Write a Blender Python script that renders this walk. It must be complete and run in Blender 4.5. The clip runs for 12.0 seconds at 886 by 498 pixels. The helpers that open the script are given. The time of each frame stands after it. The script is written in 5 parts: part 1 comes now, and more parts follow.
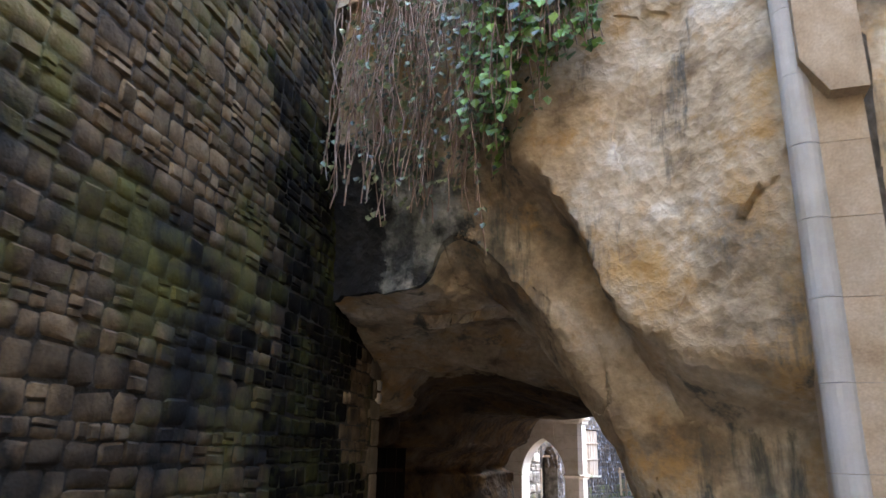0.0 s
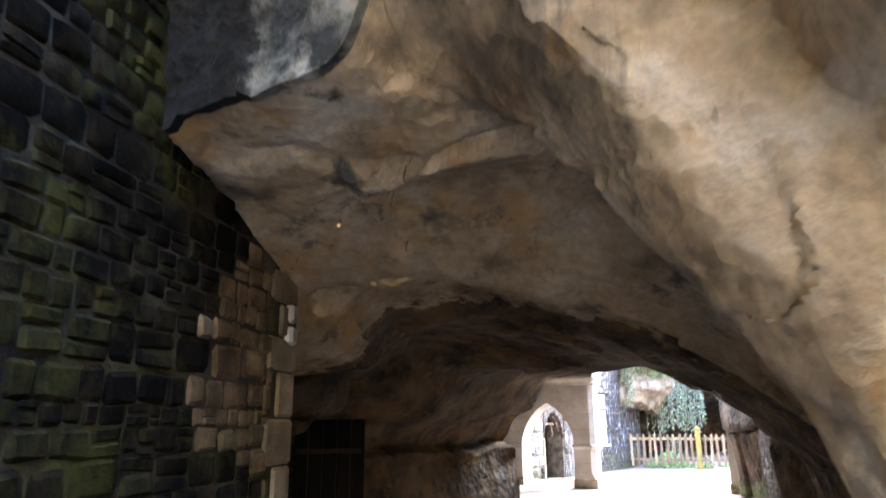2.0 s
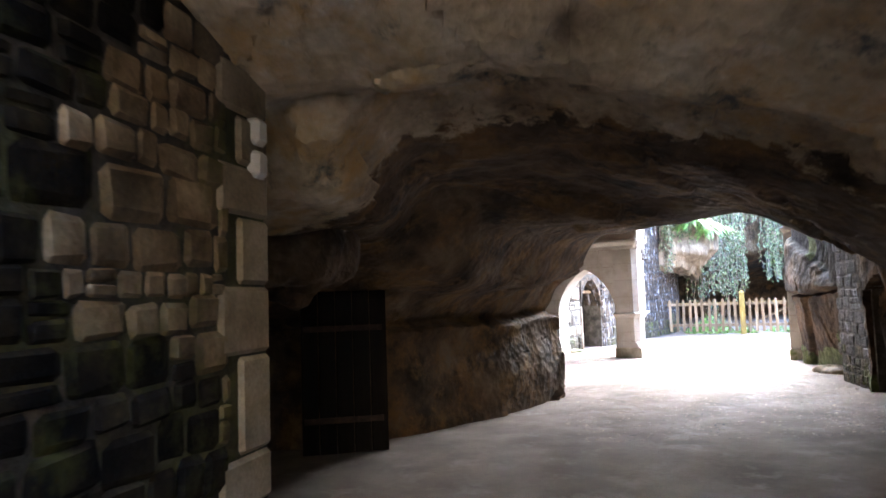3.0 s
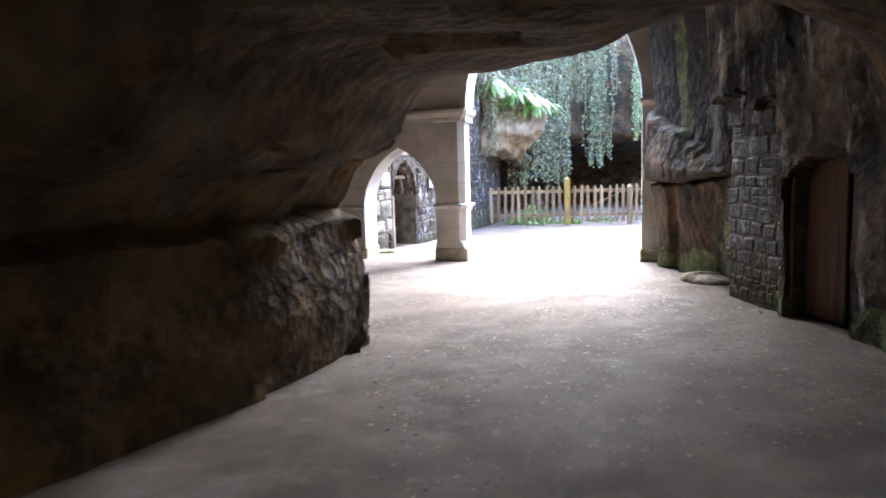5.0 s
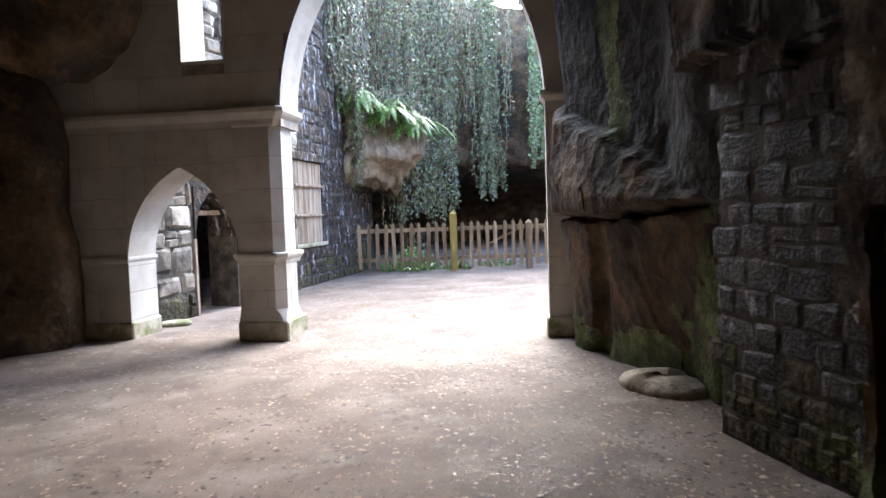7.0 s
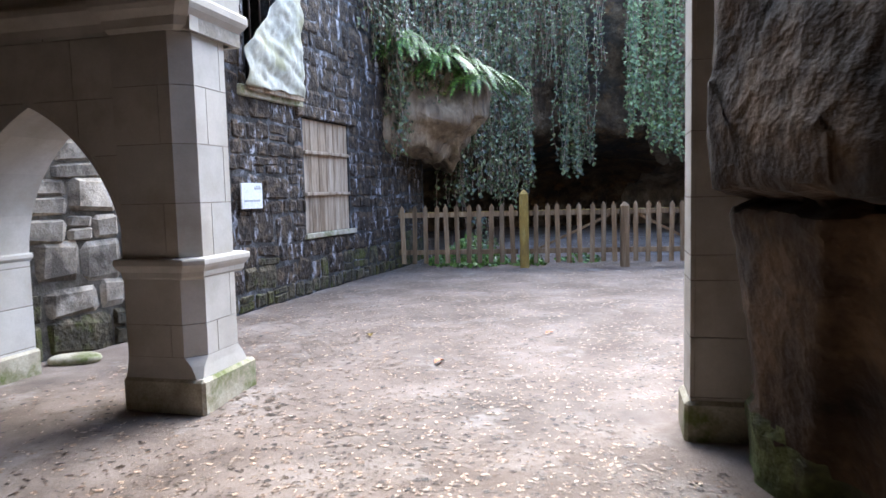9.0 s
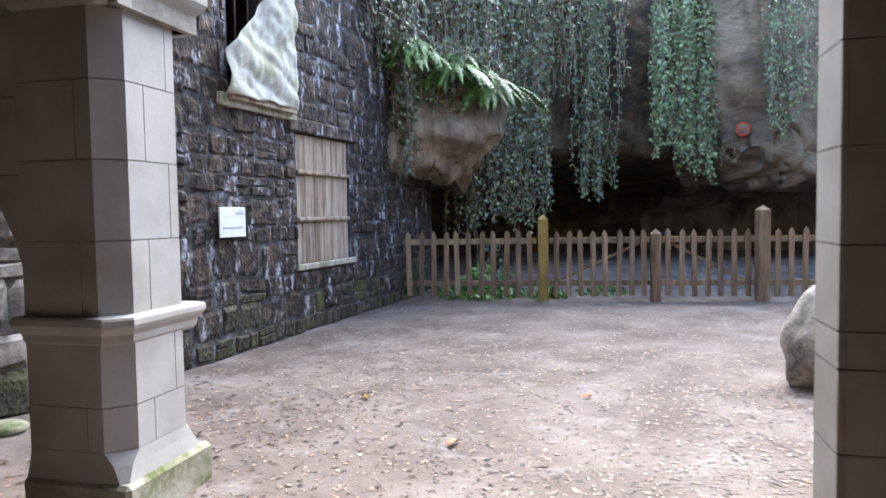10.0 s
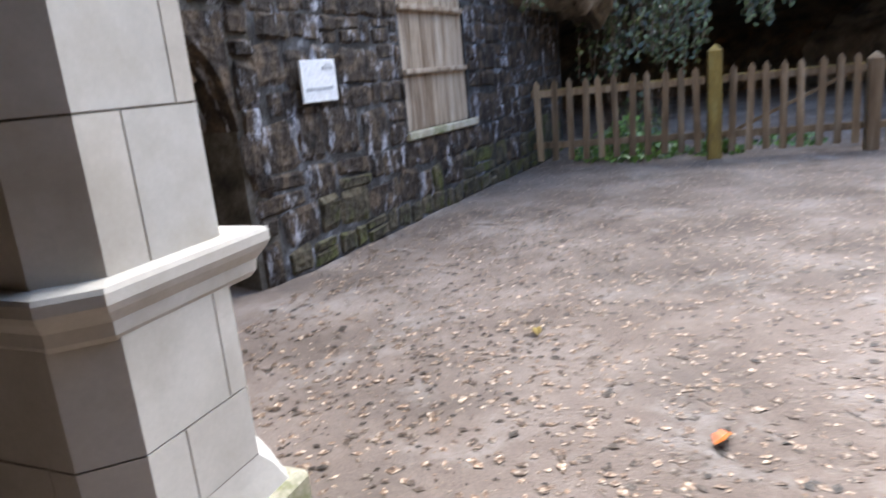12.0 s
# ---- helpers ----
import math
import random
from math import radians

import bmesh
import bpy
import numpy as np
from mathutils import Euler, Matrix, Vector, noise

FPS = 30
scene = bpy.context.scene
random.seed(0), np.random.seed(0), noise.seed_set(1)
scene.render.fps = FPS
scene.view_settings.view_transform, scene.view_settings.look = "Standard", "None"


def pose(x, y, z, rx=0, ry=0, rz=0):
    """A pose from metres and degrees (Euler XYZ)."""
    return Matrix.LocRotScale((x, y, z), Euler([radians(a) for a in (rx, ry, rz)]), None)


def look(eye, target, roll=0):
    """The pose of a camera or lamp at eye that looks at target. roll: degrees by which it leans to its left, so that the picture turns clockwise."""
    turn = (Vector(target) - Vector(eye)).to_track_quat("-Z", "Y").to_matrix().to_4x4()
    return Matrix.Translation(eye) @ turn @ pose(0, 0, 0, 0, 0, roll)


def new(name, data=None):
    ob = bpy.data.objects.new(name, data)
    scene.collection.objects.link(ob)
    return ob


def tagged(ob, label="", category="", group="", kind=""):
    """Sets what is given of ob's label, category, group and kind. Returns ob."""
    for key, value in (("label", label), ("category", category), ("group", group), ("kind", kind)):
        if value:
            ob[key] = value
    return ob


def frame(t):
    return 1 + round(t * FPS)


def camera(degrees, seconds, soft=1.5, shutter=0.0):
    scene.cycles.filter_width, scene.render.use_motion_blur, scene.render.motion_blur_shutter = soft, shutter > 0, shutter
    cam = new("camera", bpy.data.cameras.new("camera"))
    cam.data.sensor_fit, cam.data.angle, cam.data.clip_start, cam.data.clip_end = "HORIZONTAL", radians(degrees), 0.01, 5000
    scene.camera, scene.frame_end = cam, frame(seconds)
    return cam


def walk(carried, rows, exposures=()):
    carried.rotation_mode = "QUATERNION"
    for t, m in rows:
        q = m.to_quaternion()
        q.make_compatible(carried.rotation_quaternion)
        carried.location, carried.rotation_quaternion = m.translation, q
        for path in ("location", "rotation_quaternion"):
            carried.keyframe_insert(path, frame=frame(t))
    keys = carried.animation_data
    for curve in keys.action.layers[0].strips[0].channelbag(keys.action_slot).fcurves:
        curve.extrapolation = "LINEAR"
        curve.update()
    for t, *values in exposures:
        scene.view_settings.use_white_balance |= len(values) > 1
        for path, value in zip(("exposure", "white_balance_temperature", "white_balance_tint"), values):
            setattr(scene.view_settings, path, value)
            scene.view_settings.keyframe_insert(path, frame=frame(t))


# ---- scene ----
cam = camera(65.9, 12.0, shutter=0.3)
PATH = [
    (0, (-0.033, -0.013, 1.501), (-0.014, 1.902, 2.078), 1.3),
    (0.5, (0.074, 0.92, 1.489), (0.092, 2.824, 2.101), 0.5),
    (1, (0.197, 1.941, 1.509), (0.249, 3.843, 2.125), 0.5),
    (1.5, (0.242, 2.846, 1.526), (0.303, 4.76, 2.103), 0.1),
    (2, (0.264, 3.772, 1.533), (0.315, 5.708, 2.031), -0.3),
    (2.5, (0.195, 4.593, 1.508), (0.165, 6.573, 1.794), -0.5),
    (3, (0.196, 5.543, 1.495), (0.176, 7.537, 1.639), -1.9),
    (5, (0.891, 9.501, 1.509), (1.403, 11.424, 1.301), -1.5),
    (5.5, (1.333, 10.505, 1.515), (1.995, 12.391, 1.447), -1.5),
    (6, (1.87, 11.514, 1.484), (2.593, 13.375, 1.375), -1.7),
    (6.5, (2.492, 12.398, 1.452), (3.307, 14.221, 1.35), -2.0),
    (8.5, (4.425, 15.856, 1.469), (5.008, 17.762, 1.303), -1.4),
    (9, (4.793, 16.620, 1.415), (5.352, 18.533, 1.252), -1.4),
    (9.5, (4.978, 17.223, 1.483), (5.495, 19.145, 1.293), -0.9),
    (10, (5.084, 17.839, 1.499), (5.628, 19.760, 1.394), -0.9),
    (10.5, (5.139, 18.460, 1.452), (5.614, 20.398, 1.325), -1.6),
    (11, (5.170, 19.014, 1.431), (5.643, 20.948, 1.250), -3.3),
    (11.5, (5.194, 19.472, 1.416), (5.661, 21.402, 1.180), -4.6),
    (12, (5.105, 19.892, 1.399), (5.331, 21.817, 0.905), -5.5),
]
EXPOSURES = [(0.0, 4.95, 6500, 11), (0.5, 5.45, 6400, 11), (1.0, 5.75, 6300, 11), (1.5, 5.95, 6200, 11), (2.0, 6.25, 6100, 10), (2.5, 6.6, 6200, 10), (3.0, 6.05, 6000, 10), (5.0, 5.2, 5900, 10), (6.5, 4.4, 6200, 10), (8.5, 3.4, 6000, 10), (10.0, 3.25, 6100, 10), (12.0, 2.98, 6400, 10)]
walk(cam, [(t, look(eye, target, roll)) for t, eye, target, roll in PATH], EXPOSURES)

# ---- light ----
world = bpy.data.worlds.new("sky")
scene.world = world
world.use_nodes = True
wn = world.node_tree
sky = wn.nodes.new("ShaderNodeTexSky")
sky.sky_type = "NISHITA"
sky.sun_disc = False
sky.sun_elevation, sky.sun_rotation = radians(41), radians(34)
wn.nodes["Background"].inputs["Strength"].default_value = 0.15
wn.links.new(sky.outputs["Color"], wn.nodes["Background"].inputs["Color"])
sun = new("sun", bpy.data.lights.new("sun", "SUN"))
sun.data.energy, sun.data.angle, sun.data.color = 1.75, radians(62), (1.0, 0.97, 0.92)
sun.matrix_basis = look((0, 0, 30), (-5.0, -7.5, 22.2))

# ---- materials ----


def mat(name, stops, scale=3.0, rough=0.85, bump=0.4, fine=40.0, stain=None, stain_scale=0.7, stain_at=(0.48, 0.62),
        metal=0.0, island=False, obj_random=0.0, stretch=(1, 1, 1), moss=None, moss_at=(0.5, 0.62), spec=0.3, dist=0.02, pits=0, pit_depth=0.5, streak=None, streak_at=(0.55, 0.68), streak_scale=(2.6, 2.6, 0.4), fine_mix=0.55, layers=()):
    """A grained surface: a colour ramp over two scales of noise, optional stains and moss, and relief."""
    m = bpy.data.materials.new(name)
    m.use_nodes = True
    nt = m.node_tree
    n, link = nt.nodes, nt.links.new
    b = n["Principled BSDF"]
    b.inputs["Roughness"].default_value, b.inputs["Metallic"].default_value = rough, metal
    b.inputs["Specular IOR Level"].default_value = spec
    geo = n.new("ShaderNodeNewGeometry")
    mp = n.new("ShaderNodeMapping")
    mp.inputs["Scale"].default_value = stretch
    link(geo.outputs["Position"], mp.inputs["Vector"])

    def tex(s, detail, r=0.6):
        t = n.new("ShaderNodeTexNoise")
        t.inputs["Scale"].default_value, t.inputs["Detail"].default_value, t.inputs["Roughness"].default_value = s, detail, r
        link(mp.outputs["Vector"], t.inputs["Vector"])
        return t.outputs["Fac"]

    def ramp(fac, pairs):
        r = n.new("ShaderNodeValToRGB")
        e = r.color_ramp.elements
        e[0].position, e[0].color = pairs[0][0], (*pairs[0][1], 1)
        e[1].position, e[1].color = pairs[-1][0], (*pairs[-1][1], 1)
        for p, c in pairs[1:-1]:
            e.new(p).color = (*c, 1)
        link(fac, r.inputs["Fac"])
        return r.outputs["Color"]

    def blend(fac, a, c, kind="MIX"):
        x = n.new("ShaderNodeMix")
        x.data_type, x.blend_type = "RGBA", kind
        if isinstance(fac, float):
            x.inputs[0].default_value = fac
        else:
            link(fac, x.inputs[0])
        for k, v in ((6, a), (7, c)):
            if isinstance(v, tuple):
                x.inputs[k].default_value = (*v, 1)
            else:
                link(v, x.inputs[k])
        return x.outputs[2]

    coarse, small = tex(scale, 6), tex(fine, 4)
    lo = 0.32
    hi = 0.68
    pairs = [(lo + (hi - lo) * k / (len(stops) - 1), c) for k, c in enumerate(stops)]
    col = ramp(coarse, pairs)
    col = blend(fine_mix, col, ramp(small, [(0.3, (0.62, 0.62, 0.62)), (0.7, (1.25, 1.25, 1.25))]), "MULTIPLY")
    if island or obj_random:
        if obj_random:
            rnd = n.new("ShaderNodeObjectInfo").outputs["Random"]
        else:
            rnd = geo.outputs["Random Per Island"]
        k = obj_random or (0.6 if island is True else island)
        col = blend(1.0, col, ramp(rnd, [(0.0, (1 - k, 1 - k, 1 - k)), (0.5, (1, 0.97, 0.94)), (1.0, (1 + k, 1 + 0.9 * k, 1 + 0.75 * k))]), "MULTIPLY")
    if stain:
        col = blend(ramp(tex(stain_scale, 7, 0.65), [(stain_at[0], (0, 0, 0)), (stain_at[1], (1, 1, 1))]), col, stain)
    if moss:
        col = blend(ramp(tex(stain_scale * 1.7 + 0.3, 8, 0.7), [(moss_at[0], (0, 0, 0)), (moss_at[1], (1, 1, 1))]), col, moss)
    if streak:
        mq = n.new("ShaderNodeMapping")
        mq.inputs["Scale"].default_value = streak_scale
        link(geo.outputs["Position"], mq.inputs["Vector"])
        t = n.new("ShaderNodeTexNoise")
        t.inputs["Scale"].default_value, t.inputs["Detail"].default_value, t.inputs["Roughness"].default_value = 1.0, 8, 0.7
        link(mq.outputs["Vector"], t.inputs["Vector"])
        col = blend(ramp(t.outputs["Fac"], [(streak_at[0], (0, 0, 0)), (streak_at[1], (1, 1, 1))]), col, streak)
    # Layers mix in by vertex attribute, their edges broken up with noise.
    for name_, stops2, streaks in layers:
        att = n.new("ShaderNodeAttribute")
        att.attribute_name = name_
        layer_mask = n.new("ShaderNodeMath")
        layer_mask.operation = "MULTIPLY_ADD"
        layer_mask.inputs[1].default_value = 1.1
        link(tex(3.5, 8, 0.7), layer_mask.inputs[0])
        link(att.outputs["Fac"], layer_mask.inputs[2])
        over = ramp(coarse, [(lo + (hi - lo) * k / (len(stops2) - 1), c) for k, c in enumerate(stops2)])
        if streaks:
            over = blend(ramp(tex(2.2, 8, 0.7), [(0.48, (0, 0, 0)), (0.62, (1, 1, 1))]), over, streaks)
        col = blend(ramp(layer_mask.outputs[0], [(0.92, (0, 0, 0)), (1.2, (1, 1, 1))]), col, over)
    link(col, b.inputs["Base Color"])
    bm_ = n.new("ShaderNodeBump")
    bm_.inputs["Strength"].default_value, bm_.inputs["Distance"].default_value = bump, dist
    hgt = n.new("ShaderNodeMath")
    hgt.operation = "MULTIPLY_ADD"
    hgt.inputs[1].default_value = 0.35
    link(small, hgt.inputs[0])
    link(coarse, hgt.inputs[2])
    top = hgt.outputs[0]
    if pits:
        vor = n.new("ShaderNodeTexVoronoi")
        vor.inputs["Scale"].default_value, vor.inputs["Randomness"].default_value = pits, 1.0
        wob = n.new("ShaderNodeVectorMath")
        wob.operation = "MULTIPLY_ADD"
        wob.inputs[1].default_value = (0.6 / pits,) * 3
        nz = n.new("ShaderNodeTexNoise")
        nz.inputs["Scale"].default_value = pits * 1.3
        link(mp.outputs["Vector"], nz.inputs["Vector"])
        link(nz.outputs["Color"], wob.inputs[0])
        link(mp.outputs["Vector"], wob.inputs[2])
        link(wob.outputs[0], vor.inputs["Vector"])
        dip = n.new("ShaderNodeMath")
        dip.operation = "MULTIPLY_ADD"
        dip.inputs[1].default_value = pit_depth
        link(vor.outputs["Distance"], dip.inputs[0])
        link(top, dip.inputs[2])
        top = dip.outputs[0]
    link(top, bm_.inputs["Height"])
    link(bm_.outputs["Normal"], b.inputs["Normal"])
    return m


# The brown layer is inner rock colour, darkened to paint the cave's shade.
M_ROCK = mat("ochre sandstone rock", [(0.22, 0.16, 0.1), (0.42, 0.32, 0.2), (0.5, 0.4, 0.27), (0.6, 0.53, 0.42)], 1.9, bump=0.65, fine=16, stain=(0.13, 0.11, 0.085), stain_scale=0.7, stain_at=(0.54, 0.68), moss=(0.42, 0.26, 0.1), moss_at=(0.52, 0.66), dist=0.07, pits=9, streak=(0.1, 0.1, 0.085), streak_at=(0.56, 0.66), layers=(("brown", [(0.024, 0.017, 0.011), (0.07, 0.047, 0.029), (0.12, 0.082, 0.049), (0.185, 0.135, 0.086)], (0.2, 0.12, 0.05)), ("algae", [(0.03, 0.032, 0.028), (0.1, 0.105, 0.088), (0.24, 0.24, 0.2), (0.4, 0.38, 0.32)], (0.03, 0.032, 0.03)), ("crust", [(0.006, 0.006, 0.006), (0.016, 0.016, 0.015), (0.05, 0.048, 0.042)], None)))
# Brown rock darkened in its colour to stand for shade.
M_CAVE_SHADE = mat("brown cave rock darkened for shade", [(0.024, 0.017, 0.011), (0.07, 0.047, 0.029), (0.12, 0.082, 0.049), (0.185, 0.135, 0.086)], 1.9, bump=0.7, fine=16, stain=(0.045, 0.04, 0.035), stain_scale=0.7, stain_at=(0.5, 0.64), moss=(0.2, 0.11, 0.045), moss_at=(0.55, 0.68), dist=0.07, pits=9)
M_CLIFF = mat("pale cliff rock", [(0.13, 0.1, 0.07), (0.3, 0.24, 0.17), (0.44, 0.37, 0.28)], 2.2, bump=1.0, fine=14, stain=(0.1, 0.085, 0.07), stain_scale=1.3, stretch=(1, 1, 0.4), streak=(0.09, 0.08, 0.07), streak_at=(0.55, 0.66), dist=0.06, pits=5)
M_BOULDER = mat("tan sandstone boulder", [(0.09, 0.065, 0.045), (0.24, 0.185, 0.13), (0.4, 0.335, 0.25)], 2.6, bump=1.0, fine=16, stretch=(1, 1, 0.35), stain=(0.12, 0.09, 0.07), stain_scale=1.6, stain_at=(0.54, 0.68), streak=(0.1, 0.08, 0.065), streak_at=(0.57, 0.66), dist=0.06, pits=5)
M_GROUND = mat("trodden earth and leaf litter", [(0.125, 0.095, 0.076), (0.19, 0.15, 0.124), (0.25, 0.207, 0.176)], 1.3, rough=0.95, bump=0.5, fine=85, stain=(0.1, 0.08, 0.066), stain_scale=0.9, stain_at=(0.5, 0.72), moss=(0.28, 0.25, 0.225), moss_at=(0.54, 0.72))
M_WALL_A = mat("mossy rubble stone", [(0.055, 0.038, 0.022), (0.125, 0.09, 0.053), (0.21, 0.16, 0.1)], 4, spec=0.15, bump=0.9, fine=45, stain=(0.014, 0.014, 0.014), stain_scale=0.4, stain_at=(0.47, 0.58), moss=(0.085, 0.08, 0.022), moss_at=(0.48, 0.64), island=0.5)
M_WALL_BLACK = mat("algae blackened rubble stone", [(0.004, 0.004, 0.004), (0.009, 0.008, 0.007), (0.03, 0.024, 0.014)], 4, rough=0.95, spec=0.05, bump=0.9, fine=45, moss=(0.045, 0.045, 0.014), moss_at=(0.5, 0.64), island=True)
M_WALL_B = mat("black crusted rubble stone", [(0.012, 0.01, 0.01), (0.048, 0.036, 0.027), (0.13, 0.097, 0.067)], 7, bump=1.0, fine=40, stain=(0.3, 0.29, 0.3), stain_scale=4.5, stain_at=(0.61, 0.7), island=0.35, streak=(0.42, 0.43, 0.48), streak_at=(0.56, 0.66), streak_scale=(6, 6, 2.2), dist=0.035, pits=16, pit_depth=0.4)
M_WALL_LOW = mat("moss covered rubble stone", [(0.022, 0.02, 0.014), (0.06, 0.052, 0.034), (0.13, 0.11, 0.075)], 6, bump=1.0, fine=40, stain=(0.075, 0.082, 0.02), stain_scale=3.2, stain_at=(0.5, 0.64), island=0.4, dist=0.035, pits=16, pit_depth=0.4)
M_WALL_P = mat("pale rubble stone", [(0.1, 0.09, 0.075), (0.28, 0.25, 0.21), (0.42, 0.4, 0.36)], 3.5, bump=1.0, fine=40, stain=(0.07, 0.06, 0.05), stain_scale=1.6, stain_at=(0.5, 0.62), island=True)
M_WALL_D = mat("damp dark rubble stone", [(0.014, 0.014, 0.015), (0.042, 0.038, 0.037), (0.1, 0.092, 0.088)], 5, rough=0.6, bump=1.0, fine=40, stain=(0.3, 0.3, 0.33), stain_scale=3.2, stain_at=(0.64, 0.74), moss=(0.05, 0.07, 0.02), moss_at=(0.6, 0.7), island=0.4, streak=(0.3, 0.31, 0.35), streak_at=(0.58, 0.66), streak_scale=(6, 6, 2.5), dist=0.035)
M_BUFF = mat("buff limestone toned for shade", [(0.3, 0.22, 0.14), (0.4, 0.31, 0.21), (0.47, 0.38, 0.28)], 3, bump=0.3, fine=70, obj_random=0.06)
M_BLACK_WOOD = mat("near-black wood", [(0.008, 0.006, 0.005), (0.02, 0.014, 0.01)], 6, stretch=(1, 1, 0.1), bump=0.3)
M_QUOIN = mat("buff dressed quoin stone", [(0.12, 0.095, 0.06), (0.2, 0.16, 0.105), (0.28, 0.23, 0.165)], 3, bump=0.5, fine=50, obj_random=0.2)
M_UPPER = mat("blackened outcrop rock", [(0.01, 0.009, 0.009), (0.026, 0.023, 0.02), (0.055, 0.046, 0.036)], 2.3, bump=1.0, fine=18, streak=(0.16, 0.17, 0.15), streak_at=(0.62, 0.72), streak_scale=(4, 4, 0.8), dist=0.06, pits=6)
M_DRIP = mat("dark rock face with pale drips", [(0.045, 0.037, 0.028), (0.12, 0.098, 0.073), (0.22, 0.18, 0.14), (0.33, 0.285, 0.23)], 2.3, bump=1.0, fine=18, stain=(0.02, 0.02, 0.021), stain_scale=0.9, stain_at=(0.49, 0.6), streak=(0.4, 0.4, 0.38), streak_at=(0.56, 0.7), streak_scale=(5, 5, 0.9), dist=0.06, pits=6)
M_MORTAR_A = mat("mossy dark mortar", [(0.012, 0.01, 0.008), (0.03, 0.024, 0.017), (0.06, 0.048, 0.034)], 5, bump=1.0, fine=40, stain=(0.008, 0.008, 0.008), stain_scale=0.4, stain_at=(0.47, 0.58), moss=(0.06, 0.06, 0.016), moss_at=(0.47, 0.62))
M_MORTAR = mat("dark mortar", [(0.03, 0.027, 0.022), (0.08, 0.07, 0.055), (0.14, 0.13, 0.115)], 6, bump=1.0, fine=40)
M_CRUST = mat("white crusted joints", [(0.012, 0.011, 0.01), (0.035, 0.033, 0.032), (0.09, 0.09, 0.095), (0.3, 0.31, 0.34)], 4.2, bump=1.0, fine=40, stain=(0.03, 0.028, 0.026), stain_scale=1.1, stain_at=(0.5, 0.6), dist=0.03)
M_LIME = mat("white limestone ashlar", [(0.39, 0.37, 0.33), (0.46, 0.443, 0.405), (0.51, 0.495, 0.46)], 2.2, rough=0.8, bump=0.06, fine=60, fine_mix=0.12, stain=(0.33, 0.295, 0.235), stain_scale=1.9, stain_at=(0.5, 0.78), obj_random=0.05, pits=14, pit_depth=0.12)
M_PLINTH = mat("mossy limestone plinth", [(0.3, 0.27, 0.2), (0.42, 0.38, 0.29), (0.5, 0.47, 0.38)], 4, bump=0.3, fine=60, moss=(0.13, 0.15, 0.05), moss_at=(0.48, 0.62), stain_scale=1.5)
M_JOINT = mat("grey lime joint", [(0.2, 0.18, 0.15), (0.34, 0.31, 0.27)], 8)
M_WOOD = mat("weathered brown fence wood", [(0.12, 0.08, 0.046), (0.22, 0.155, 0.095), (0.33, 0.255, 0.175)], 9, stretch=(1, 1, 0.1), bump=0.4, fine=70, obj_random=0.25)
M_LICHEN = mat("lichen yellowed wood", [(0.16, 0.11, 0.045), (0.27, 0.19, 0.05), (0.34, 0.27, 0.1)], 7, stretch=(1, 1, 0.25), bump=0.4, fine=60)
M_BOARD = mat("pale weathered boards", [(0.19, 0.135, 0.09), (0.34, 0.27, 0.2), (0.47, 0.4, 0.32)], 8, stain=(0.13, 0.09, 0.06), stain_scale=6.0, stain_at=(0.55, 0.68), stretch=(1, 1, 0.1), bump=0.4, fine=60, obj_random=0.12)
M_DOOR = mat("brown stained door planks", [(0.06, 0.03, 0.018), (0.13, 0.065, 0.035), (0.18, 0.1, 0.06)], 6, stretch=(1, 1, 0.08), rough=0.6, bump=0.3, fine=60, obj_random=0.15)
M_DOOR_DARK = mat("dark red brown door planks", [(0.055, 0.027, 0.016), (0.13, 0.064, 0.038), (0.18, 0.105, 0.068)], 6, stretch=(1, 1, 0.08), rough=0.6, bump=0.3, fine=60, obj_random=0.15)
M_LEAF = mat("ivy leaf", [(0.035, 0.046, 0.018), (0.088, 0.112, 0.042), (0.21, 0.235, 0.11)], 7, rough=0.34, spec=0.5, bump=0.1, island=0.8)
M_LEAF_PALE = mat("pale ivy leaf", [(0.06, 0.1, 0.03), (0.14, 0.2, 0.075), (0.26, 0.32, 0.15)], 7, rough=0.34, spec=0.5, bump=0.1, island=True)
M_LEAF_BRIGHT = mat("fresh green leaf", [(0.05, 0.11, 0.015), (0.1, 0.2, 0.03), (0.16, 0.28, 0.06)], 2.5, rough=0.45, spec=0.5, bump=0.1, island=True)
M_STEM = mat("dry root", [(0.16, 0.095, 0.07), (0.32, 0.22, 0.165), (0.48, 0.39, 0.32)], 6, bump=0.2)
M_LITTER = mat("dry fallen leaf", [(0.035, 0.02, 0.013), (0.15, 0.1, 0.068), (0.4, 0.345, 0.28)], 40, rough=0.6, bump=0.1, island=0.85)
M_ORANGE = mat("orange fallen leaf", [(0.5, 0.1, 0.02), (0.62, 0.2, 0.04)], 30, rough=0.5, bump=0.1)
M_SHEET = mat("dusty plastic sheet", [(0.34, 0.33, 0.27), (0.46, 0.45, 0.38), (0.54, 0.53, 0.47)], 5, rough=0.8, bump=0.25, fine=18, stain=(0.3, 0.29, 0.18), stain_scale=2.5)
M_IRON = mat("rusty iron", [(0.04, 0.03, 0.025), (0.1, 0.06, 0.04)], 12, rough=0.6, metal=0.6, bump=0.3)
M_SIGN = mat("white enamel board", [(0.74, 0.76, 0.78), (0.8, 0.81, 0.82)], 3, rough=0.35, bump=0.02)
M_GREY = mat("grey print", [(0.4, 0.42, 0.44), (0.5, 0.52, 0.54)], 20, bump=0.02)
M_RED = mat("red print", [(0.45, 0.06, 0.03), (0.55, 0.1, 0.06)], 20, bump=0.02)
